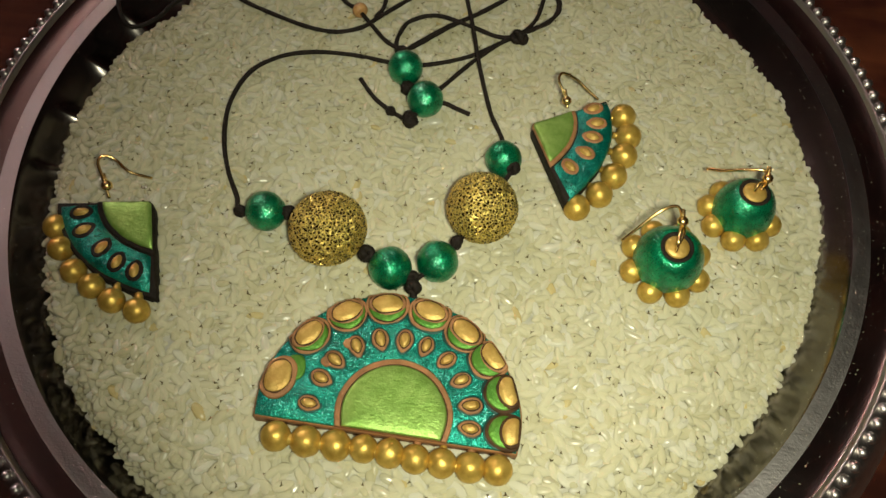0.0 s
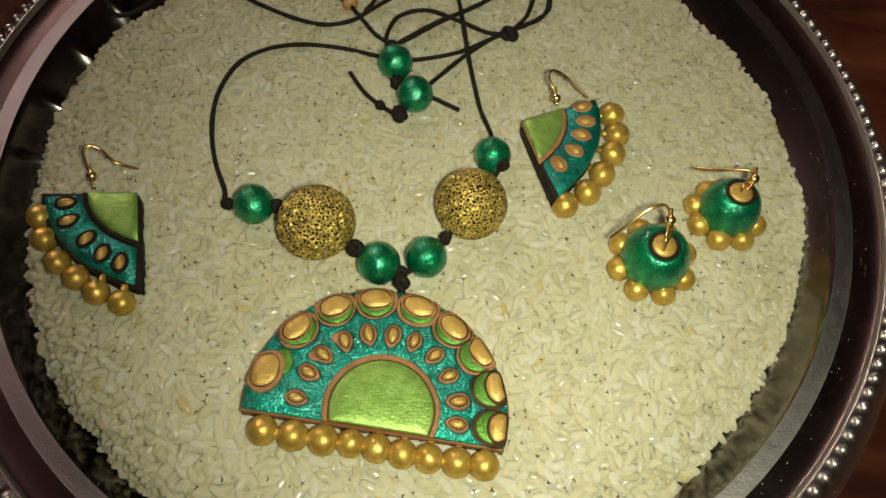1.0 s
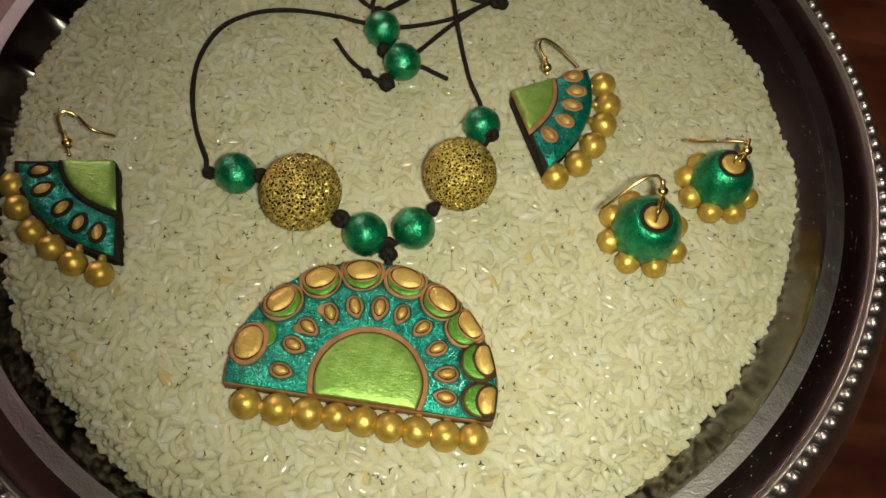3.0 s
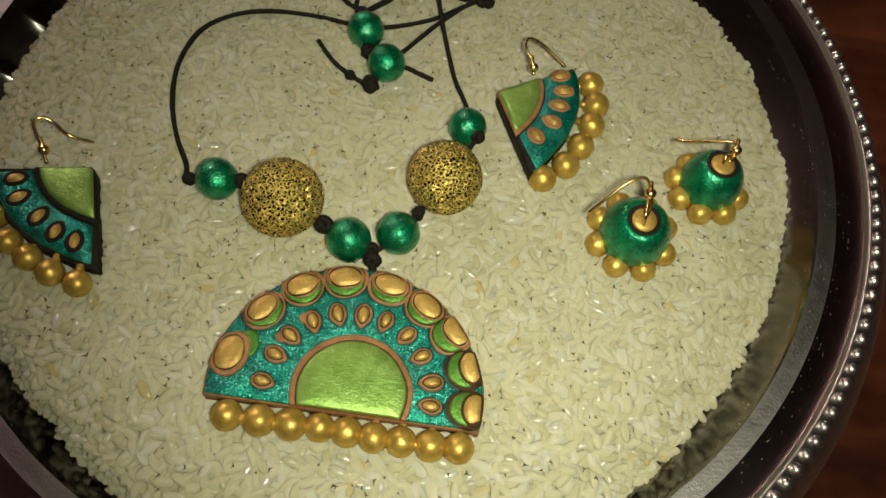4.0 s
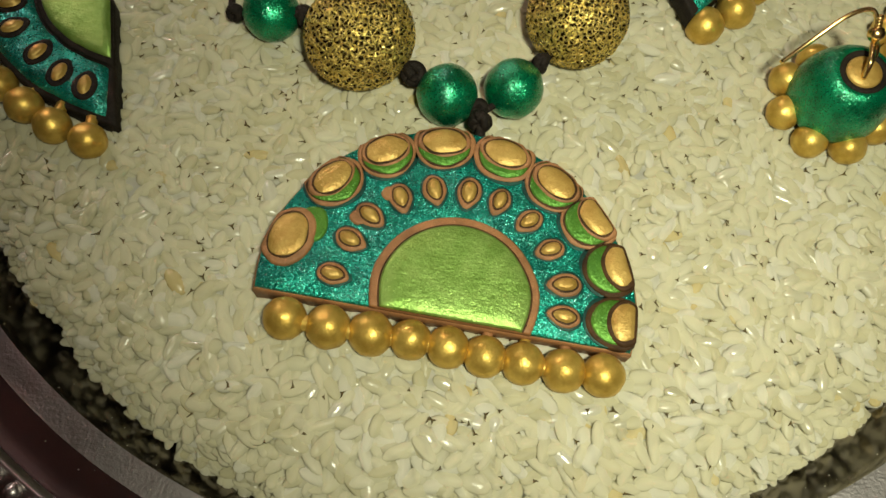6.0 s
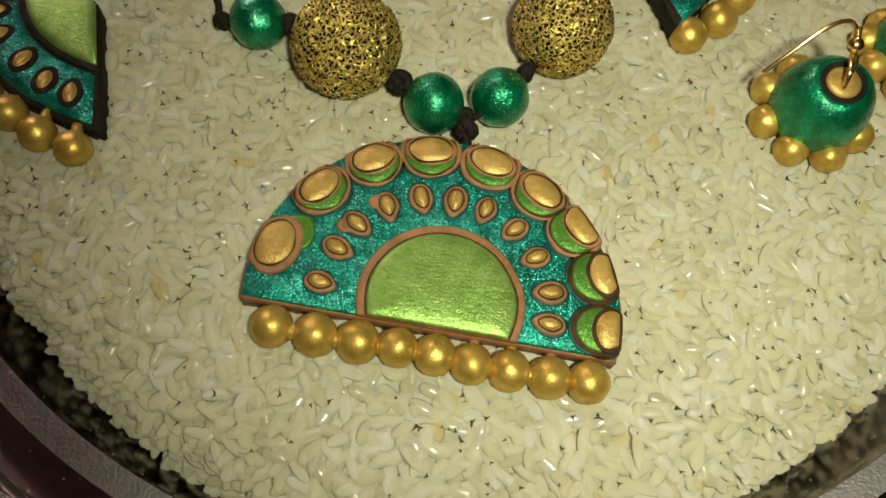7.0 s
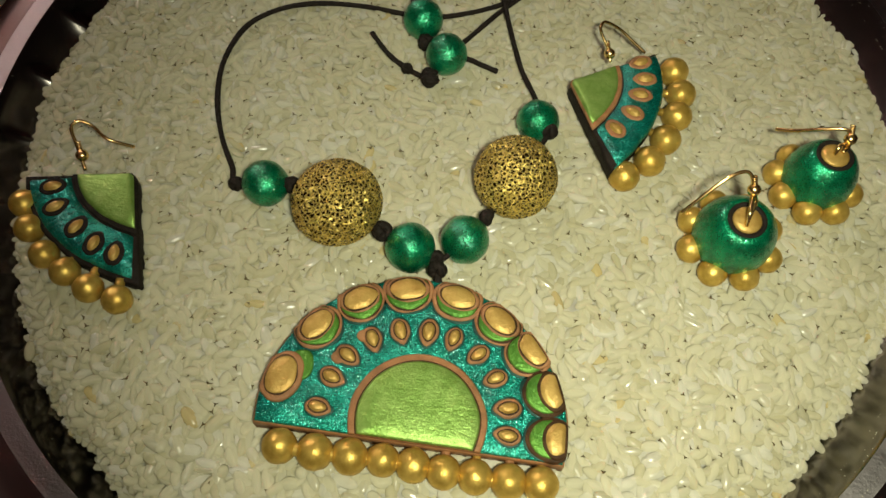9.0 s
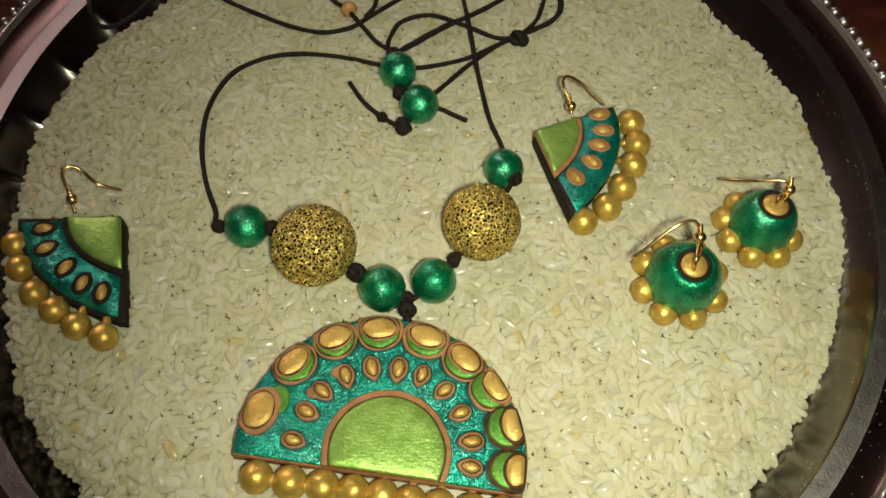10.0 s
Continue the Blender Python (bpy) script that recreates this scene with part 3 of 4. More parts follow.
pendant = part("pendant", pad(half_moon(PX, PY, PR, 0.0), -0.0012, PTOP - 0.0006, flat, 0.0, 0.0008), CLAY, necklace, "half-moon pendant of bare terracotta edges")
part("teal_face", pad(half_moon(PX, PY, PR - 0.0005, 0.0004), 0.002, PTOP, flat, 0.0002, 0.0004), TEAL, pendant, "glittering teal metallic paint")
part("sun_rim", pad(half_moon(0.0013, 0.0176, 0.0160, 0.0003), 0.002, PTOP + 0.0007, flat, 0.0, 0.0005), CLAY, pendant, "bare terracotta ring")
part("sun_groove", pad(half_moon(0.0014, 0.0174, 0.0145, 0.0004), 0.003, PTOP + 0.0008, flat, 0.0, 0.0001), BROWN, pendant)
part("sun_face", pad(half_moon(0.0014, 0.0174, 0.0142, 0.0004), 0.003, PTOP + 0.0013, flat, 0.0003, 0.0006), LIME, pendant, "brushed lime green metallic paint")
for deg in (177, 157, 140.5, 122, 104, 86, 69.5, 51, 32.5, 12.5, -4):
    a = radians(deg)
    r = 0.0218 + 0.0005 * math.sin(deg * 3.1)
    x, y = 0.0004 + r * math.cos(a), 0.0175 + r * math.sin(a)
    s = 1 + 0.06 * math.sin(deg * 1.7)
    a += 0.16 * math.sin(deg * 2.3)
    rim = part("petal", pad(oval(x, y, 0.0031 * s, 0.0024 * s, a, 22, 0.2), 0.003, PTOP + 0.0007, flat, 0.0, 0.0006), CLAY, pendant, "terracotta petal with a gold seed")
    if deg in (140.5, 122):
        fx, fy = x + 0.0016 * math.cos(a + 0.9), y + 0.0016 * math.sin(a + 0.9)
        part("petal_flap", pad(oval(fx, fy, 0.0024, 0.0018, a + 0.9, 16, 0.2), 0.003, PTOP + 0.0006, flat, 0.0, 0.0005), CLAY, pendant, "smudged terracotta flap")
    part("seed_groove", pad(oval(x, y, 0.00238 * s, 0.00166 * s, a, 22, 0.12), 0.004, PTOP + 0.00080, flat, 0.0, 0.0001), BROWN, pendant)
    part("petal_shade", pad(oval(x, y, 0.0034 * s, 0.0027 * s, a, 22, 0.2), 0.003, PTOP + 0.00034, flat, 0.0, 0.0001), GROOVE_SHADE, pendant)
    place("seed", finish(pad(oval(x, y, 0.0023 * s, 0.00158 * s, a, 20, 0.1), 0.004, PTOP + 0.0009, flat, 0.0006, 0.0005), "seed", OVAL_GOLD), pendant)
# scallops along the round edge: clay disc, leaf green crescent, pale gold oval at the outside
for deg, wide in ((140, 0.98), (118, 0.98), (97, 1.02), (74.5, 1.02), (53.5, 1.0), (35, 0.96), (16.5, 0.93), (-2.5, 0.86)):
    a = radians(deg)
    ux, uy = math.cos(a), math.sin(a)
    # the last two scallops get darker brown rims
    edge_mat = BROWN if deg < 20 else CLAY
    shift = 0.0012 if deg < 40 else 0.0

    def disc(r, deep, across, inset):
        return clamp(oval(PX + r * ux, PY + r * uy, deep, across * wide, a, 36), inset)

    part("scallop_shade", pad(disc(0.0318, 0.0059, 0.0064, 0.0004), 0.002, PTOP + 0.00030, flat, 0.0, 0.0001), GROOVE_SHADE, pendant)
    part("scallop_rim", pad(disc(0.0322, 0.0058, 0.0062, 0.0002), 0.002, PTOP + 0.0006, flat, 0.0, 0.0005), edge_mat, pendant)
    part("leaf_groove", pad(disc(0.0322, 0.00515, 0.0055, 0.0007), 0.002, PTOP + 0.00068, flat, 0.0, 0.0001), BROWN, pendant)
    part("scallop_leaf", pad(disc(0.0322, 0.0050, 0.0053, 0.0008), 0.002, PTOP + 0.0009, flat, 0.0003, 0.0005), LEAF, pendant, "leaf green crescent")
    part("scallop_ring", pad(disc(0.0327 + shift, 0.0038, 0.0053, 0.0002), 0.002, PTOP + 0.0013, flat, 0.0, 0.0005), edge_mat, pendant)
    part("oval_groove", pad(disc(0.0325 + shift, 0.00315, 0.00462, 0.0006), 0.002, PTOP + 0.00138, flat, 0.0, 0.0001), BROWN, pendant)
    part("scallop_oval", pad(disc(0.0325 + shift, 0.0030, 0.00450, 0.0007), 0.002, PTOP + 0.0015, flat, 0.0005, 0.0005), OVAL_GOLD, pendant, "pale gold painted oval")
# the first one is turned upright, with a torn leaf beside it
a = radians(166)
cx, cy = PX + 0.0318 * math.cos(a), PY + 0.0318 * math.sin(a)
part("scallop_leaf", pad(clamp(oval(cx + 0.0036, cy + 0.0030, 0.0034, 0.0040, a, 30), 0.0006), 0.002, PTOP + 0.0005, flat, 0.0, 0.0005), LEAF, pendant, "leaf green crescent")
part("scallop_rim", pad(clamp(oval(cx, cy, 0.0050, 0.0064, a, 36), 0.0002), 0.002, PTOP + 0.0008, flat, 0.0, 0.0005), CLAY, pendant)
part("oval_groove", pad(clamp(oval(cx - 0.0002, cy, 0.00375, 0.0050, a, 32), 0.0007), 0.002, PTOP + 0.00090, flat, 0.0, 0.0001), BROWN, pendant)
part("scallop_oval", pad(clamp(oval(cx - 0.0002, cy, 0.0036, 0.0048, a, 32), 0.0008), 0.002, PTOP + 0.0011, flat, 0.0005, 0.0005), OVAL_GOLD, pendant, "pale gold painted oval")

GOLD_BALLS = [ball_mesh("gold_bead", 0.0041, GOLD, 0.05, k, 3) for k in range(3)]
STRING = ((-29.2, 9.2), (-21.0, 8.6), (-13.0, 8.3), (-5.6, 8.2), (1.4, 7.6), (8.3, 6.8), (15.4, 6.4), (22.9, 6.0), (30.2, 6.0))
for one, two in zip(STRING, STRING[1:]):
    part("bead_neck", tube([(one[0] / 1000, one[1] / 1000, 0.0028), ((one[0] + two[0]) / 2000, (one[1] + two[1]) / 2000 + 0.0002, 0.0027), (two[0] / 1000, two[1] / 1000, 0.0028)], 0.0016, 8, 3), GOLD, necklace)
for k, (x, y) in enumerate(STRING):
    s = (1.0, 1.02, 1.04, 0.94, 0.98, 0.97, 0.99, 1.0, 1.0)[k]
    bead = place("gold_bead", GOLD_BALLS[k % 3], necklace, pose(x / 1000, y / 1000 + 0.0004, 0.0025, 0, 0, 47 * k) @ Matrix.Scale(s, 4), "gold painted clay bead")
    t = tube([(x / 1000, y / 1000 + 0.0028, 0.0020), (x / 1000 + 0.0003, lower_edge(x / 1000) + 0.001, 0.0016)], 0.0011, 8, 2)
    part("bead_joint", t, CLAY if k % 2 else GOLD, necklace)

GREEN_BALLS = [ball_mesh("green_bead", 0.0063, BEAD_GREEN, 0.035, k + 9, 4) for k in range(2)]
for k, (x, y, z, s) in enumerate(((-46, 78, 4, 1.0), (-5.0, 62.2, 4.2, 1.04), (8.9, 66.0, 4.2, 1.02), (27, 107, 4, 0.97), (-9.6, 143, 4, 0.99), (-1.2, 129.2, 4.2, 1.0))):
    place("green_bead", GREEN_BALLS[k % 2], necklace, pose(x / 1000, y / 1000, z / 1000, 31 * k, 15 * k, 70 * k) @ Matrix.Scale(s, 4), "emerald green metallic bead")

bm = bmesh.new()
bmesh.ops.create_icosphere(bm, subdivisions=6, radius=0.0114)
for v in bm.verts:
    n3 = v.co.normalized()
    q = n3 * 11.5 + 0.8 * Vector((noise.noise(n3 * 9), noise.noise(n3 * 9 + Vector((5, 0, 0))), noise.noise(n3 * 9 + Vector((0, 5, 0)))))
    d = noise.voronoi(q)[0]
    pit = max(0.0, min(1.0, (d[1] - d[0]) * 2.6))
    v.co *= 1 - 0.07 * pit ** 1.5 + 0.014 * noise.noise(n3 * 4)
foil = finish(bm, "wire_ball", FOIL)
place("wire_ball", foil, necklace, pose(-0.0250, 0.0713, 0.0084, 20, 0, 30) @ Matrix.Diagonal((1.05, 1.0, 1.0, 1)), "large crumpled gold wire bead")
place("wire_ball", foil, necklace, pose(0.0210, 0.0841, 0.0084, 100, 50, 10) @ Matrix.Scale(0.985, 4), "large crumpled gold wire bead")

KNOTS = [knot_mesh("knot", 0.0024, k) for k in range(3)]
for k, (x, y, z, s) in enumerate(((-54.2, 77.6, 3, 0.85), (-38.7, 77.6, 5, 1.0), (-12.8, 66.0, 5, 1.15), (14.2, 72.6, 5.5, 0.95), (2.6, 56.5, 4.5, 1.05), (1.8, 60.0, 4, 0.9), (30.2, 102.6, 5.5, 1.0), (27.5, 112.5, 3.5, 0.95),
                                  (-5.2, 119.8, 3, 1.1), (-6.0, 122.2, 2.5, 0.9), (-12.6, 124.4, 1.8, 0.75), (29.8, 165.6, 2.2, 1.15), (32.0, 164.8, 2.0, 0.9), (-12.0, 151.3, 3.2, 1.0), (-8.0, 135.0, 2.5, 1.1))):
    place("knot", KNOTS[k % 3], necklace, pose(x / 1000, y / 1000, z / 1000, 40 * k, 25 * k, 60 * k) @ Matrix.Scale(s, 4), "tight knot of black cord")

CR = 0.00081


def cord(points, z=0.0011, r=CR):
    pts = [(p[0] / 1000, p[1] / 1000, (p[2] / 1000 if len(p) > 2 else z)) for p in points]
    fray = random.Random(len(points))
    return part("cord", tube(pts, r, 8, 8, lambda t: 1 + 0.06 * math.sin(60 * t + fray.random())), CORD, necklace, "thin waxed black cord")


cord([(-46, 78, 4), (-54.5, 78.5, 3), (-57, 84), (-62.3, 94), (-66.6, 107), (-68.2, 122), (-64.6, 136.5), (-56, 145), (-44.7, 149), (-30.5, 149.6), (-17, 147.8), (-9.6, 146.5, 2), (-1, 148.6), (13, 154.5), (25, 163.5), (35, 171), (42.6, 177), (45.5, 186), (43, 194)])
cord([(27, 107, 4), (26.5, 116.5, 2), (22, 128.5), (18, 144, 1.4), (15.6, 154.5, 2.4), (12.8, 169, 2.6), (9.8, 184), (6, 200)])
cord([(-88, 180), (-75, 172), (-63, 166.6), (-49, 161.6), (-38, 160.2), (-28.5, 163.2, 1.6), (-22.5, 170, 1.3), (-15, 178.5), (-8, 186), (0, 196)])
cord([(-44, 187), (-37, 177), (-30, 170.6, 2.2), (-19.5, 159), (-14.5, 154.5, 2), (-12, 151, 3)])
cord([(-12.5, 151.5, 3), (-14.6, 157), (-13.8, 163), (-10.6, 169.6), (-1, 172.8, 2), (12, 168.8, 2.2), (22.5, 165.8), (30, 166.5, 2), (36.5, 176), (39.5, 188), (40, 197)])
cord([(-12, 151.5, 3), (-9.5, 155.8), (3, 166.5, 2.4), (16, 177.6, 1.4), (24.5, 186), (33, 194)])
cord([(-12.2, 151.5, 3.2), (-7.5, 157), (4, 168, 1.2), (17, 179, 1.2), (27, 188.5)])
cord([(-24, 170), (-21.5, 176), (-22, 186), (-26, 196)])
cord([(-1.2, 129.2, 4), (4.2, 138, 1.6), (15, 152.8, 1.2), (26.5, 164.6, 1.6), (37, 172, 1.3), (44.5, 180), (46, 187), (44, 193)])
cord([(-25.2, 138.2, 1.4), (-19, 130.2), (-12.8, 125.2), (-8.2, 122.6), (-5.4, 121, 2.2), (-1.2, 129.2, 3.4)])
cord([(-1.2, 129.2, 3.2), (5.2, 131), (9.5, 129.2), (14.6, 126.8, 1.4)])
cord([(-9.6, 143, 3.5), (-7.6, 135.5, 2.4), (-1.2, 129.2, 3.4)])
cord([(-92, 178), (-100, 167.5), (-103.5, 160), (-108, 155, 0.6), (-112.6, 153.4, 0.8), (-116.6, 157, 2.6), (-119.6, 165, 4.5), (-122, 174, 6)], 0.0008)
cord([(-46, 78, 4.5), (-38.5, 77.6, 5), (-25.2, 72.2, 6.5), (-12.8, 66, 5), (-5, 62.2, 4), (2, 59, 4), (8.9, 66, 4), (14.2, 72.6, 5), (21, 85, 6.5), (30, 102, 5.5), (27, 107, 4.5), (27.2, 112, 4)])
cord([(1.6, 61, 4), (2.4, 57, 4.2), (3.0, 53, 3.6)], 0.004, 0.0011)

bm = rings(bmesh.new(), [[(r * math.cos(a), r * math.sin(a), z) for a in (2 * math.pi * k / 16 for k in range(16))] for r, z in
                         ((0.0010, -0.0017), (0.0022, -0.0017), (0.0028, -0.0008), (0.0029, 0.0), (0.0028, 0.0008), (0.0022, 0.0017), (0.0010, 0.0017))])
place("wooden_bead", finish(bm, "wooden_bead", WOOD_BEAD), necklace, pose(-0.0300, 0.1712, 0.0025, 90, 0, 40), "small turned wooden bead")

# ---------------------------------------------------------------- fan earrings


def hook(parent, points, ball, r=0.00048):
    """Gold ear wire with its ball and a wound neck."""
    wire = part("ear_wire", tube([tuple(c / 1000 for c in p) for p in points], r, 8, 8), WIRE, parent, "bright gold-plated ear wire")
    place("wire_ball", WIRE_BALL, parent, pose(*(c / 1000 for c in ball)), "tiny gold ball")
    a, b_ = Vector(ball) / 1000, Vector(points[0]) / 1000
    way = (Vector(points[1]) / 1000 - b_).normalized()
    side = way.orthogonal().normalized()
    other = way.cross(side)
    coil = [a + way * (0.0012 + 0.00012 * k) + 0.00058 * (math.cos(k * 1.3) * side + math.sin(k * 1.3) * other) for k in range(22)]
    part("coil", tube([tuple(p) for p in coil], 0.00024, 6, 3), WIRE, parent)
    return wire


WIRE_BALL = ball_mesh("wire_ball", 0.00172, WIRE, 0.0, 0, 2)
FAN_R = [(0, 28.2), (0.25, 27.3), (0.5, 27.3), (0.75, 28.8), (0.9, 31.0), (1, 33.0)]


def fan_earring(label, apex, a0, a1, plane, outline_mat, petals, beads, shrink, size):
    """A quarter-fan of clay: lime corner, teal band with petals, gold beads along the curved side."""
    ax, ay = apex
    e = thing("fan_earring", (ax, ay, 0.0, 0, 0, 0), label, "earring", "fan earrings")

    def at(u, f, d=0.0):
        r = (np.interp(u, [q[0] for q in FAN_R], [q[1] for q in FAN_R]) / 1000 + d) * f
        a = radians(a0 + (a1 - a0) * u)
        return ax + r * math.cos(a), ay + r * math.sin(a)

    def fan(f, d, inset, n=28):
        """Outline from the corner out to the curved side, set in from the straight sides."""
        mid = radians((a0 + a1) / 2)
        pts = [at(k / n, f, d) for k in range(n + 1)]
        # straight sides and a rounded corner
        c = (ax, ay)
        side1 = [(pts[-1][0] + (c[0] - pts[-1][0]) * t, pts[-1][1] + (c[1] - pts[-1][1]) * t) for t in (0.25, 0.5, 0.75, 0.93)]
        side0 = [(c[0] + (pts[0][0] - c[0]) * t, c[1] + (pts[0][1] - c[1]) * t) for t in (0.07, 0.25, 0.5, 0.75)]
        cor = [(c[0] + 0.0006 * math.cos(mid), c[1] + 0.0006 * math.sin(mid))]
        pts = pts + side1 + cor + side0
        m2 = (sum(p[0] for p in pts) / len(pts), sum(p[1] for p in pts) / len(pts))
        g = 1 - inset / 0.0125
        return [(m2[0] + (p[0] - m2[0]) * g, m2[1] + (p[1] - m2[1]) * g) for p in pts]

    def sector(f0, f1, s0, s1, n=24):
        """Band between two radii as an outline, with the straight ends set in."""
        us = [s0 + (s1 - s0) * k / n for k in range(n + 1)]
        return [at(u, f1) for u in us], [at(u, f0) for u in us]

    part("clay_back", pad(fan(1, 0, 0), -0.0052, -0.0004, plane, 0.0, 0.0007), DARK_CLAY, e, "dark fired clay back")
    outer, inner = sector(0.575, shrink, 0.015 if shrink < 1 else 0.0, 0.98)
    bm = bmesh.new()
    low, lay = -0.001, 0.0004
    grid = []
    for k in range(len(outer)):
        row = []
        for f in (0, 0.06, 0.35, 0.65, 0.94, 1):
            x, y = inner[k][0] + (outer[k][0] - inner[k][0]) * f, inner[k][1] + (outer[k][1] - inner[k][1]) * f
            edge = f in (0, 1) or k in (0, len(outer) - 1)
            row.append(bm.verts.new((x, y, plane(x, y) + (low if edge else lay))))
        grid.append(row)
    for lo, hi in zip(grid, grid[1:]):
        for i in range(5):
            bm.faces.new((lo[i], lo[i + 1], hi[i + 1], hi[i]))
    part("teal_band", bm, TEAL, e, "glittering teal metallic paint")

    def corner(f, inset):
        """The corner piece: out to a part f of the radius, a little in from the straight sides, its tip rounded."""
        arc = [at(inset + (1 - 2 * inset) * k / 20, f) for k in range(21)]
        ox, oy = ax + inset * 0.035 * math.cos(radians((a0 + a1) / 2)), ay + inset * 0.035 * math.sin(radians((a0 + a1) / 2))
        ends = [(arc[-1][0] + (ox - arc[-1][0]) * t, arc[-1][1] + (oy - arc[-1][1]) * t) for t in (0.3, 0.6, 0.85, 0.95)]
        ends.append((ox + 0.0006 * math.cos(radians((a0 + a1) / 2)), oy + 0.0006 * math.sin(radians((a0 + a1) / 2))))
        ends += [(ox + (arc[0][0] - ox) * t, oy + (arc[0][1] - oy) * t) for t in (0.05, 0.15, 0.4, 0.7)]
        return arc + ends
    part("corner_rim", pad(corner(0.572, 0.006), -0.002, 0.0003, plane, 0.0, 0.0005), outline_mat, e)
    part("corner_face", pad(corner(0.525, 0.016), -0.001, 0.0010, plane, 0.0003, 0.0009), LIME, e, "brushed lime green metallic paint")
    for x, y in petals:
        x, y = x / 1000, y / 1000
        a = math.atan2(y - ay, x - ax)
        part("petal", pad(oval(x, y, 0.0035, 0.0027, a, 22, 0.1), -0.001, 0.0007, plane, 0.0, 0.0006), outline_mat, e)
        part("seed", pad(oval(x, y, 0.0023, 0.00145, a, 20, 0.1), 0.0, 0.0010, plane, 0.0006, 0.0005), OVAL_GOLD, e, "pale gold seed")
    for k, (x, y, z) in enumerate(beads):
        place("gold_bead", GOLD_BALLS[k % 3], e, pose(x / 1000, y / 1000, z / 1000, 0, 20 * k, 61 * k) @ Matrix.Scale(size, 4), "gold painted clay bead")
        dx, dy = ax - x / 1000, ay - y / 1000
        d = math.hypot(dx, dy)
        part("bead_joint", tube([(x / 1000 + dx / d * 0.002, y / 1000 + dy / d * 0.002, z / 1000), (x / 1000 + dx / d * 0.0055, y / 1000 + dy / d * 0.0055, z / 1000)], 0.0012, 7, 2), GOLD, e)
    return e


left = fan_earring("fan-shaped teal and lime clay earring with black outlines", (-0.0808, 0.0772), 189.8, 286.4,
                   lambda x, y: 0.0050 + 0.00013 * ((x + 0.081) / -0.001) * 0.5 + 0.045 * (y - 0.077), DARK_CLAY,
                   ((-100.3, 69.8), (-97.8, 64), (-91, 59), (-85.3, 55), (-79.6, 53)),
                   ((-107.2, 65.2, 4), (-103.6, 58.3, 3.5), (-97.6, 51.6, 3), (-91, 47.4, 2.8), (-83.9, 43.6, 2.6), (-76, 41.3, 2.4)), 0.965, 0.92)
hook(left, [(-93.9, 76.2, 5.5), (-96.5, 81.5, 9), (-98.3, 85, 11), (-97.8, 87.2, 11.5), (-96, 88, 11), (-93.6, 87.5, 9.5), (-89.5, 85, 8), (-84, 86, 4)], (-95, 79.4, 7.6))
right = fan_earring("fan-shaped teal and lime clay earring with terracotta outlines", (0.0355, 0.1215), 25.0, -69.0,
                    lambda x, y: 0.0058 + 0.09 * (x - 0.0355), CLAY,
                    ((56.6, 129), (57.6, 122.6), (56, 116.6), (53.6, 110), (48.6, 104)),
                    ((67.8, 130.6, 3.5), (69.4, 122.2, 3.3), (67.8, 114, 3), (64, 105.2, 2.8), (59, 97.4, 2.6), (51.6, 91.6, 2.4)), 1.004, 1.07)
hook(right, [(47.8, 129, 7), (46.5, 132, 9.5), (44, 136, 12), (44.2, 138.6, 12.5), (46, 140, 12), (50.6, 140, 9.5), (55, 138, 7), (59, 136, 5)], (47.2, 130.8, 8.6))

# ---------------------------------------------------------------- bell earrings


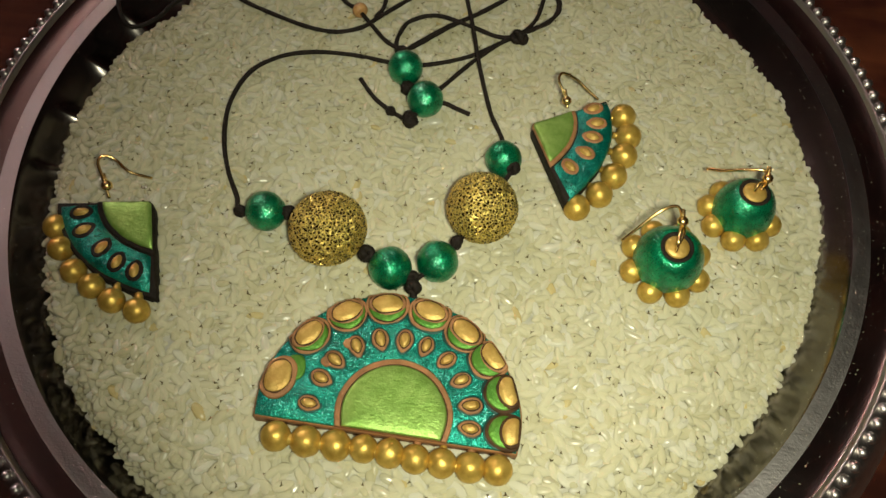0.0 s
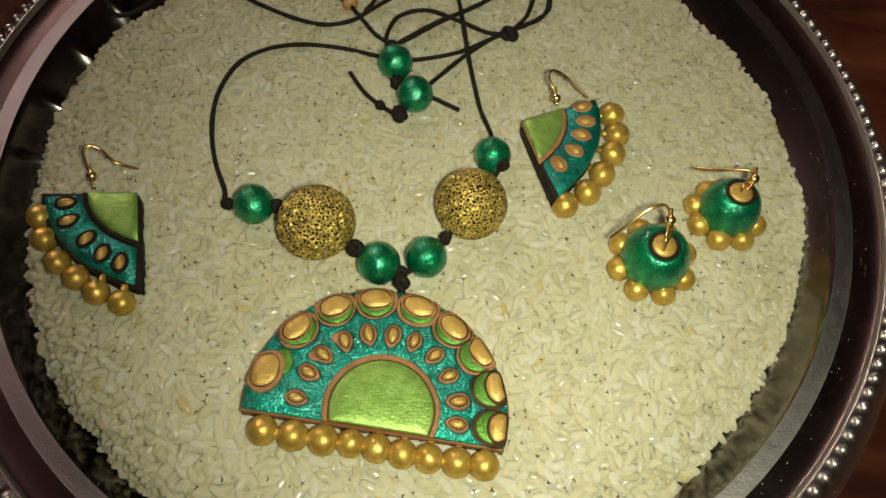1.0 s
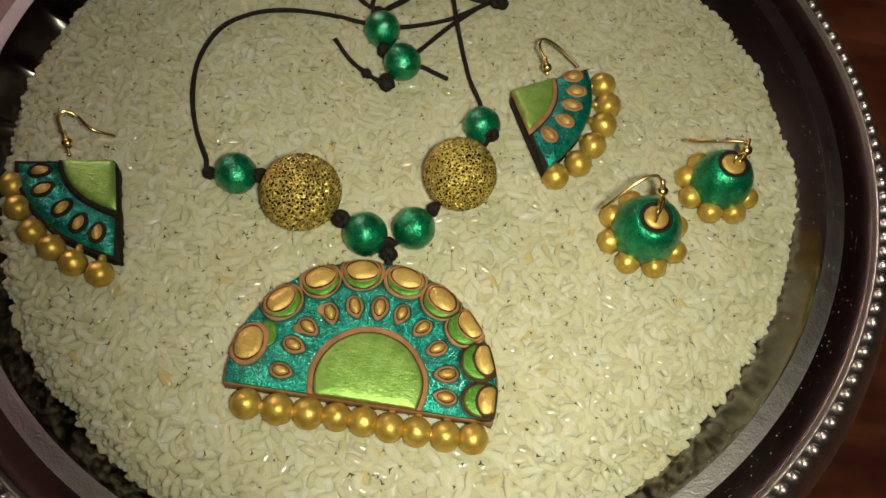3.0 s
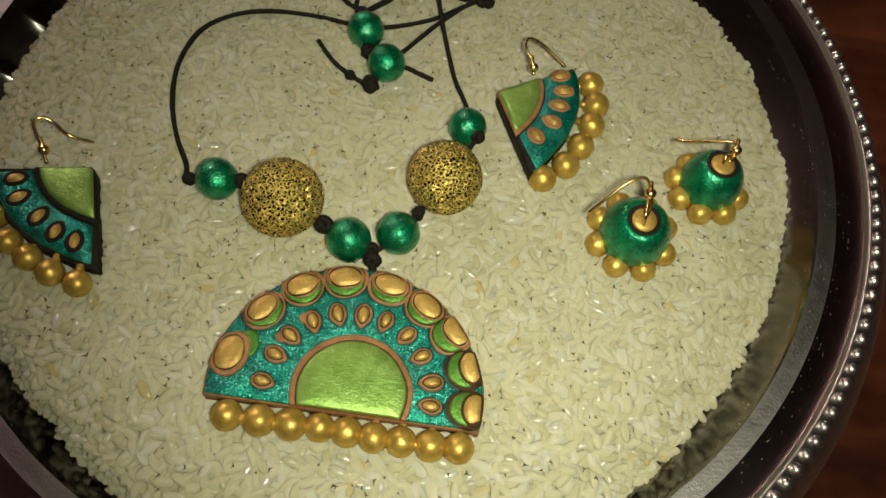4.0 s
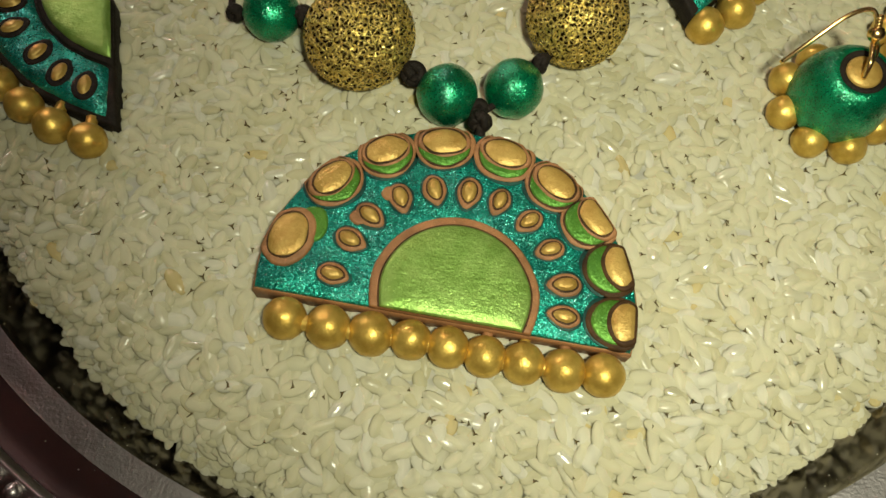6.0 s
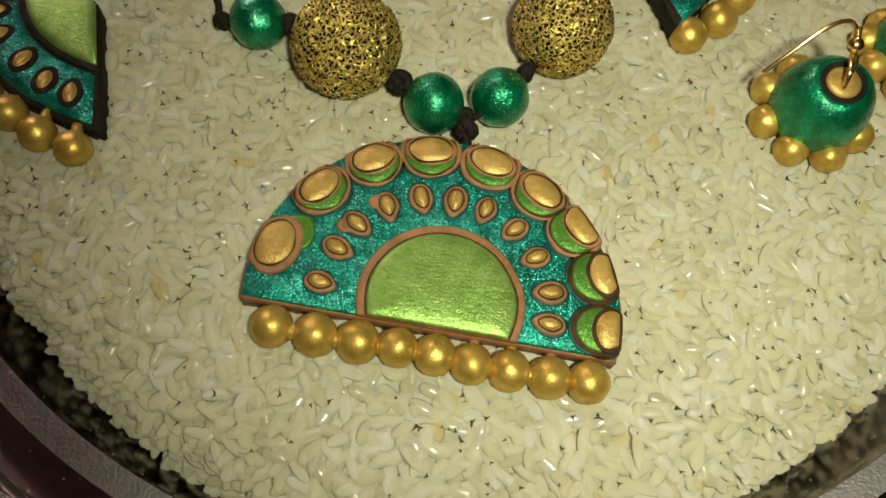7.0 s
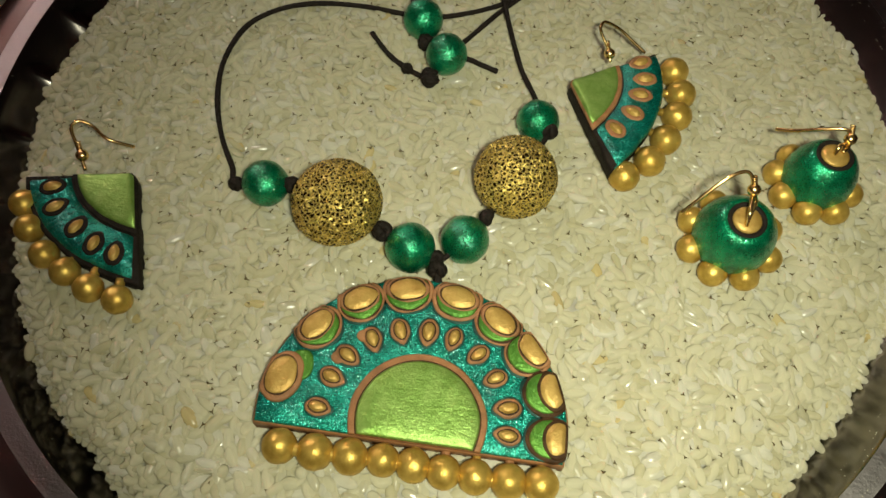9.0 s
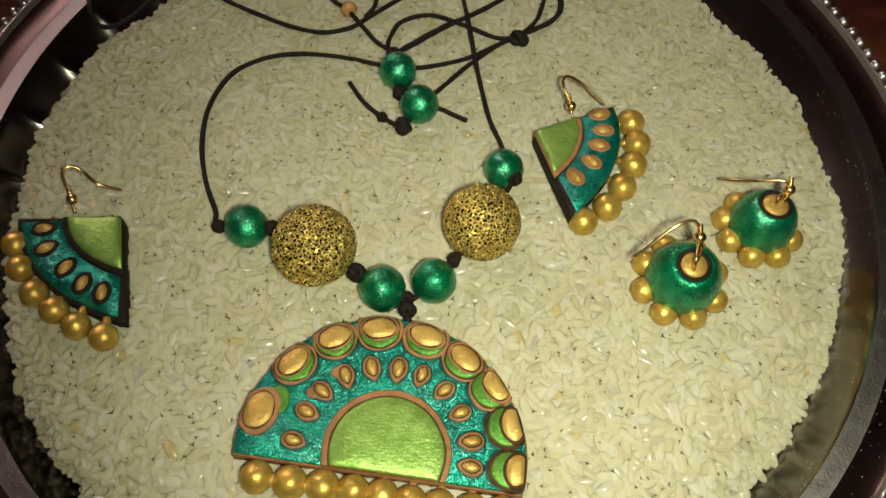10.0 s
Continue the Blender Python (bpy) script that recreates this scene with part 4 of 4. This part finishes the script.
def bell_earring(label, centre, tilt, spin, wide, wire, ball, loop):
    """A clay dome on a ring of gold beads, with a gold disc, an eye and an ear wire on top."""
    e = thing("bell_earring", (centre[0] / 1000, centre[1] / 1000, 0, 0, 0, 0), label, "earring", "bell earrings")
    m4 = pose(centre[0] / 1000, centre[1] / 1000, 0.0, tilt[0], tilt[1], spin)

    def turned(name, profile, mat, text="", sides=48, lump=0.0):
        bm = rings(bmesh.new(), [[((r * (1 + lump * math.sin(3 * a + 40 * r))) * math.cos(a), (r * (1 + lump * math.cos(2 * a))) * math.sin(a), z) for a in (2 * math.pi * k / sides for k in range(sides))] for r, z in profile])
        return place(name, finish(bm, name, mat), e, m4, text)

    turned("dome", [(r * wide / 1000, z / 1000) for r, z in ((6.0, 2.6), (9.0, 3.0), (9.8, 4.2), (10.0, 6.0), (9.8, 8.2), (9.3, 10.6), (8.3, 13.0), (7.0, 15.0), (5.8, 16.2), (4.9, 16.7), (4.5, 16.5))], BEAD_GREEN, "emerald green metallic dome", 48, 0.008)
    turned("dark_ring", [(r / 1000, z / 1000) for r, z in ((4.9, 15.3), (4.85, 16.8), (4.4, 17.0), (3.7, 16.7), (3.2, 16.0))], DARK_CLAY, "dark recessed ring")
    turned("gold_disc", [(r / 1000, z / 1000) for r, z in ((3.6, 15.8), (3.6, 16.7), (3.2, 17.1), (1.6, 17.3), (0.4, 17.35))], OVAL_GOLD, "pale gold disc", 28)
    for k in range(8):
        a = 2 * math.pi * (k + 0.4) / 8
        place("gold_bead", GOLD_BALLS[k % 3], e, m4 @ pose(0.0102 * wide * math.cos(a), 0.0102 * wide * math.sin(a), 0.0031, 0, 33 * k, 50 * k) @ Matrix.Scale(0.93, 4), "gold painted clay bead")
    part("eye", tube([tuple(c / 1000 for c in p) for p in loop], 0.0006, 8, 8), WIRE, e, "bent gold wire eye")
    hook(e, wire, ball)
    return e


bell_earring("emerald bell earring on gold beads, its hook fallen sideways", (79.0, 74.2), (8, -3), 0, 1.045,
             [(78.5, 77.5, 19.5), (77.6, 80, 23), (75.6, 81, 24), (71.4, 79.4, 22.6), (66.4, 76.2, 18), (62.6, 74, 13.5)], (78.8, 78.2, 20.6),
             ((77.6, 70.2, 16.5), (77.4, 71.5, 19.4), (77.8, 73.6, 20.0), (78.6, 76.6, 19.6), (79.6, 76.8, 19.0), (79, 74.6, 19.4), (78.0, 72.0, 18.2)))
bell_earring("emerald bell earring on gold beads, tipped slightly back", (104.2, 94.2), (0, -2), 10, 0.95,
             [(106.4, 97.2, 18), (106, 99, 20.5), (104, 99.8, 20.6), (99, 101, 18), (95.5, 103, 14.5), (91.5, 105, 12)], (107, 98, 19),
             ((103.2, 93.6, 16), (103.4, 94.8, 18.6), (104.2, 95.8, 18.8), (106.2, 97.0, 18), (106.8, 96.4, 17.6), (105, 94.6, 17.6)))
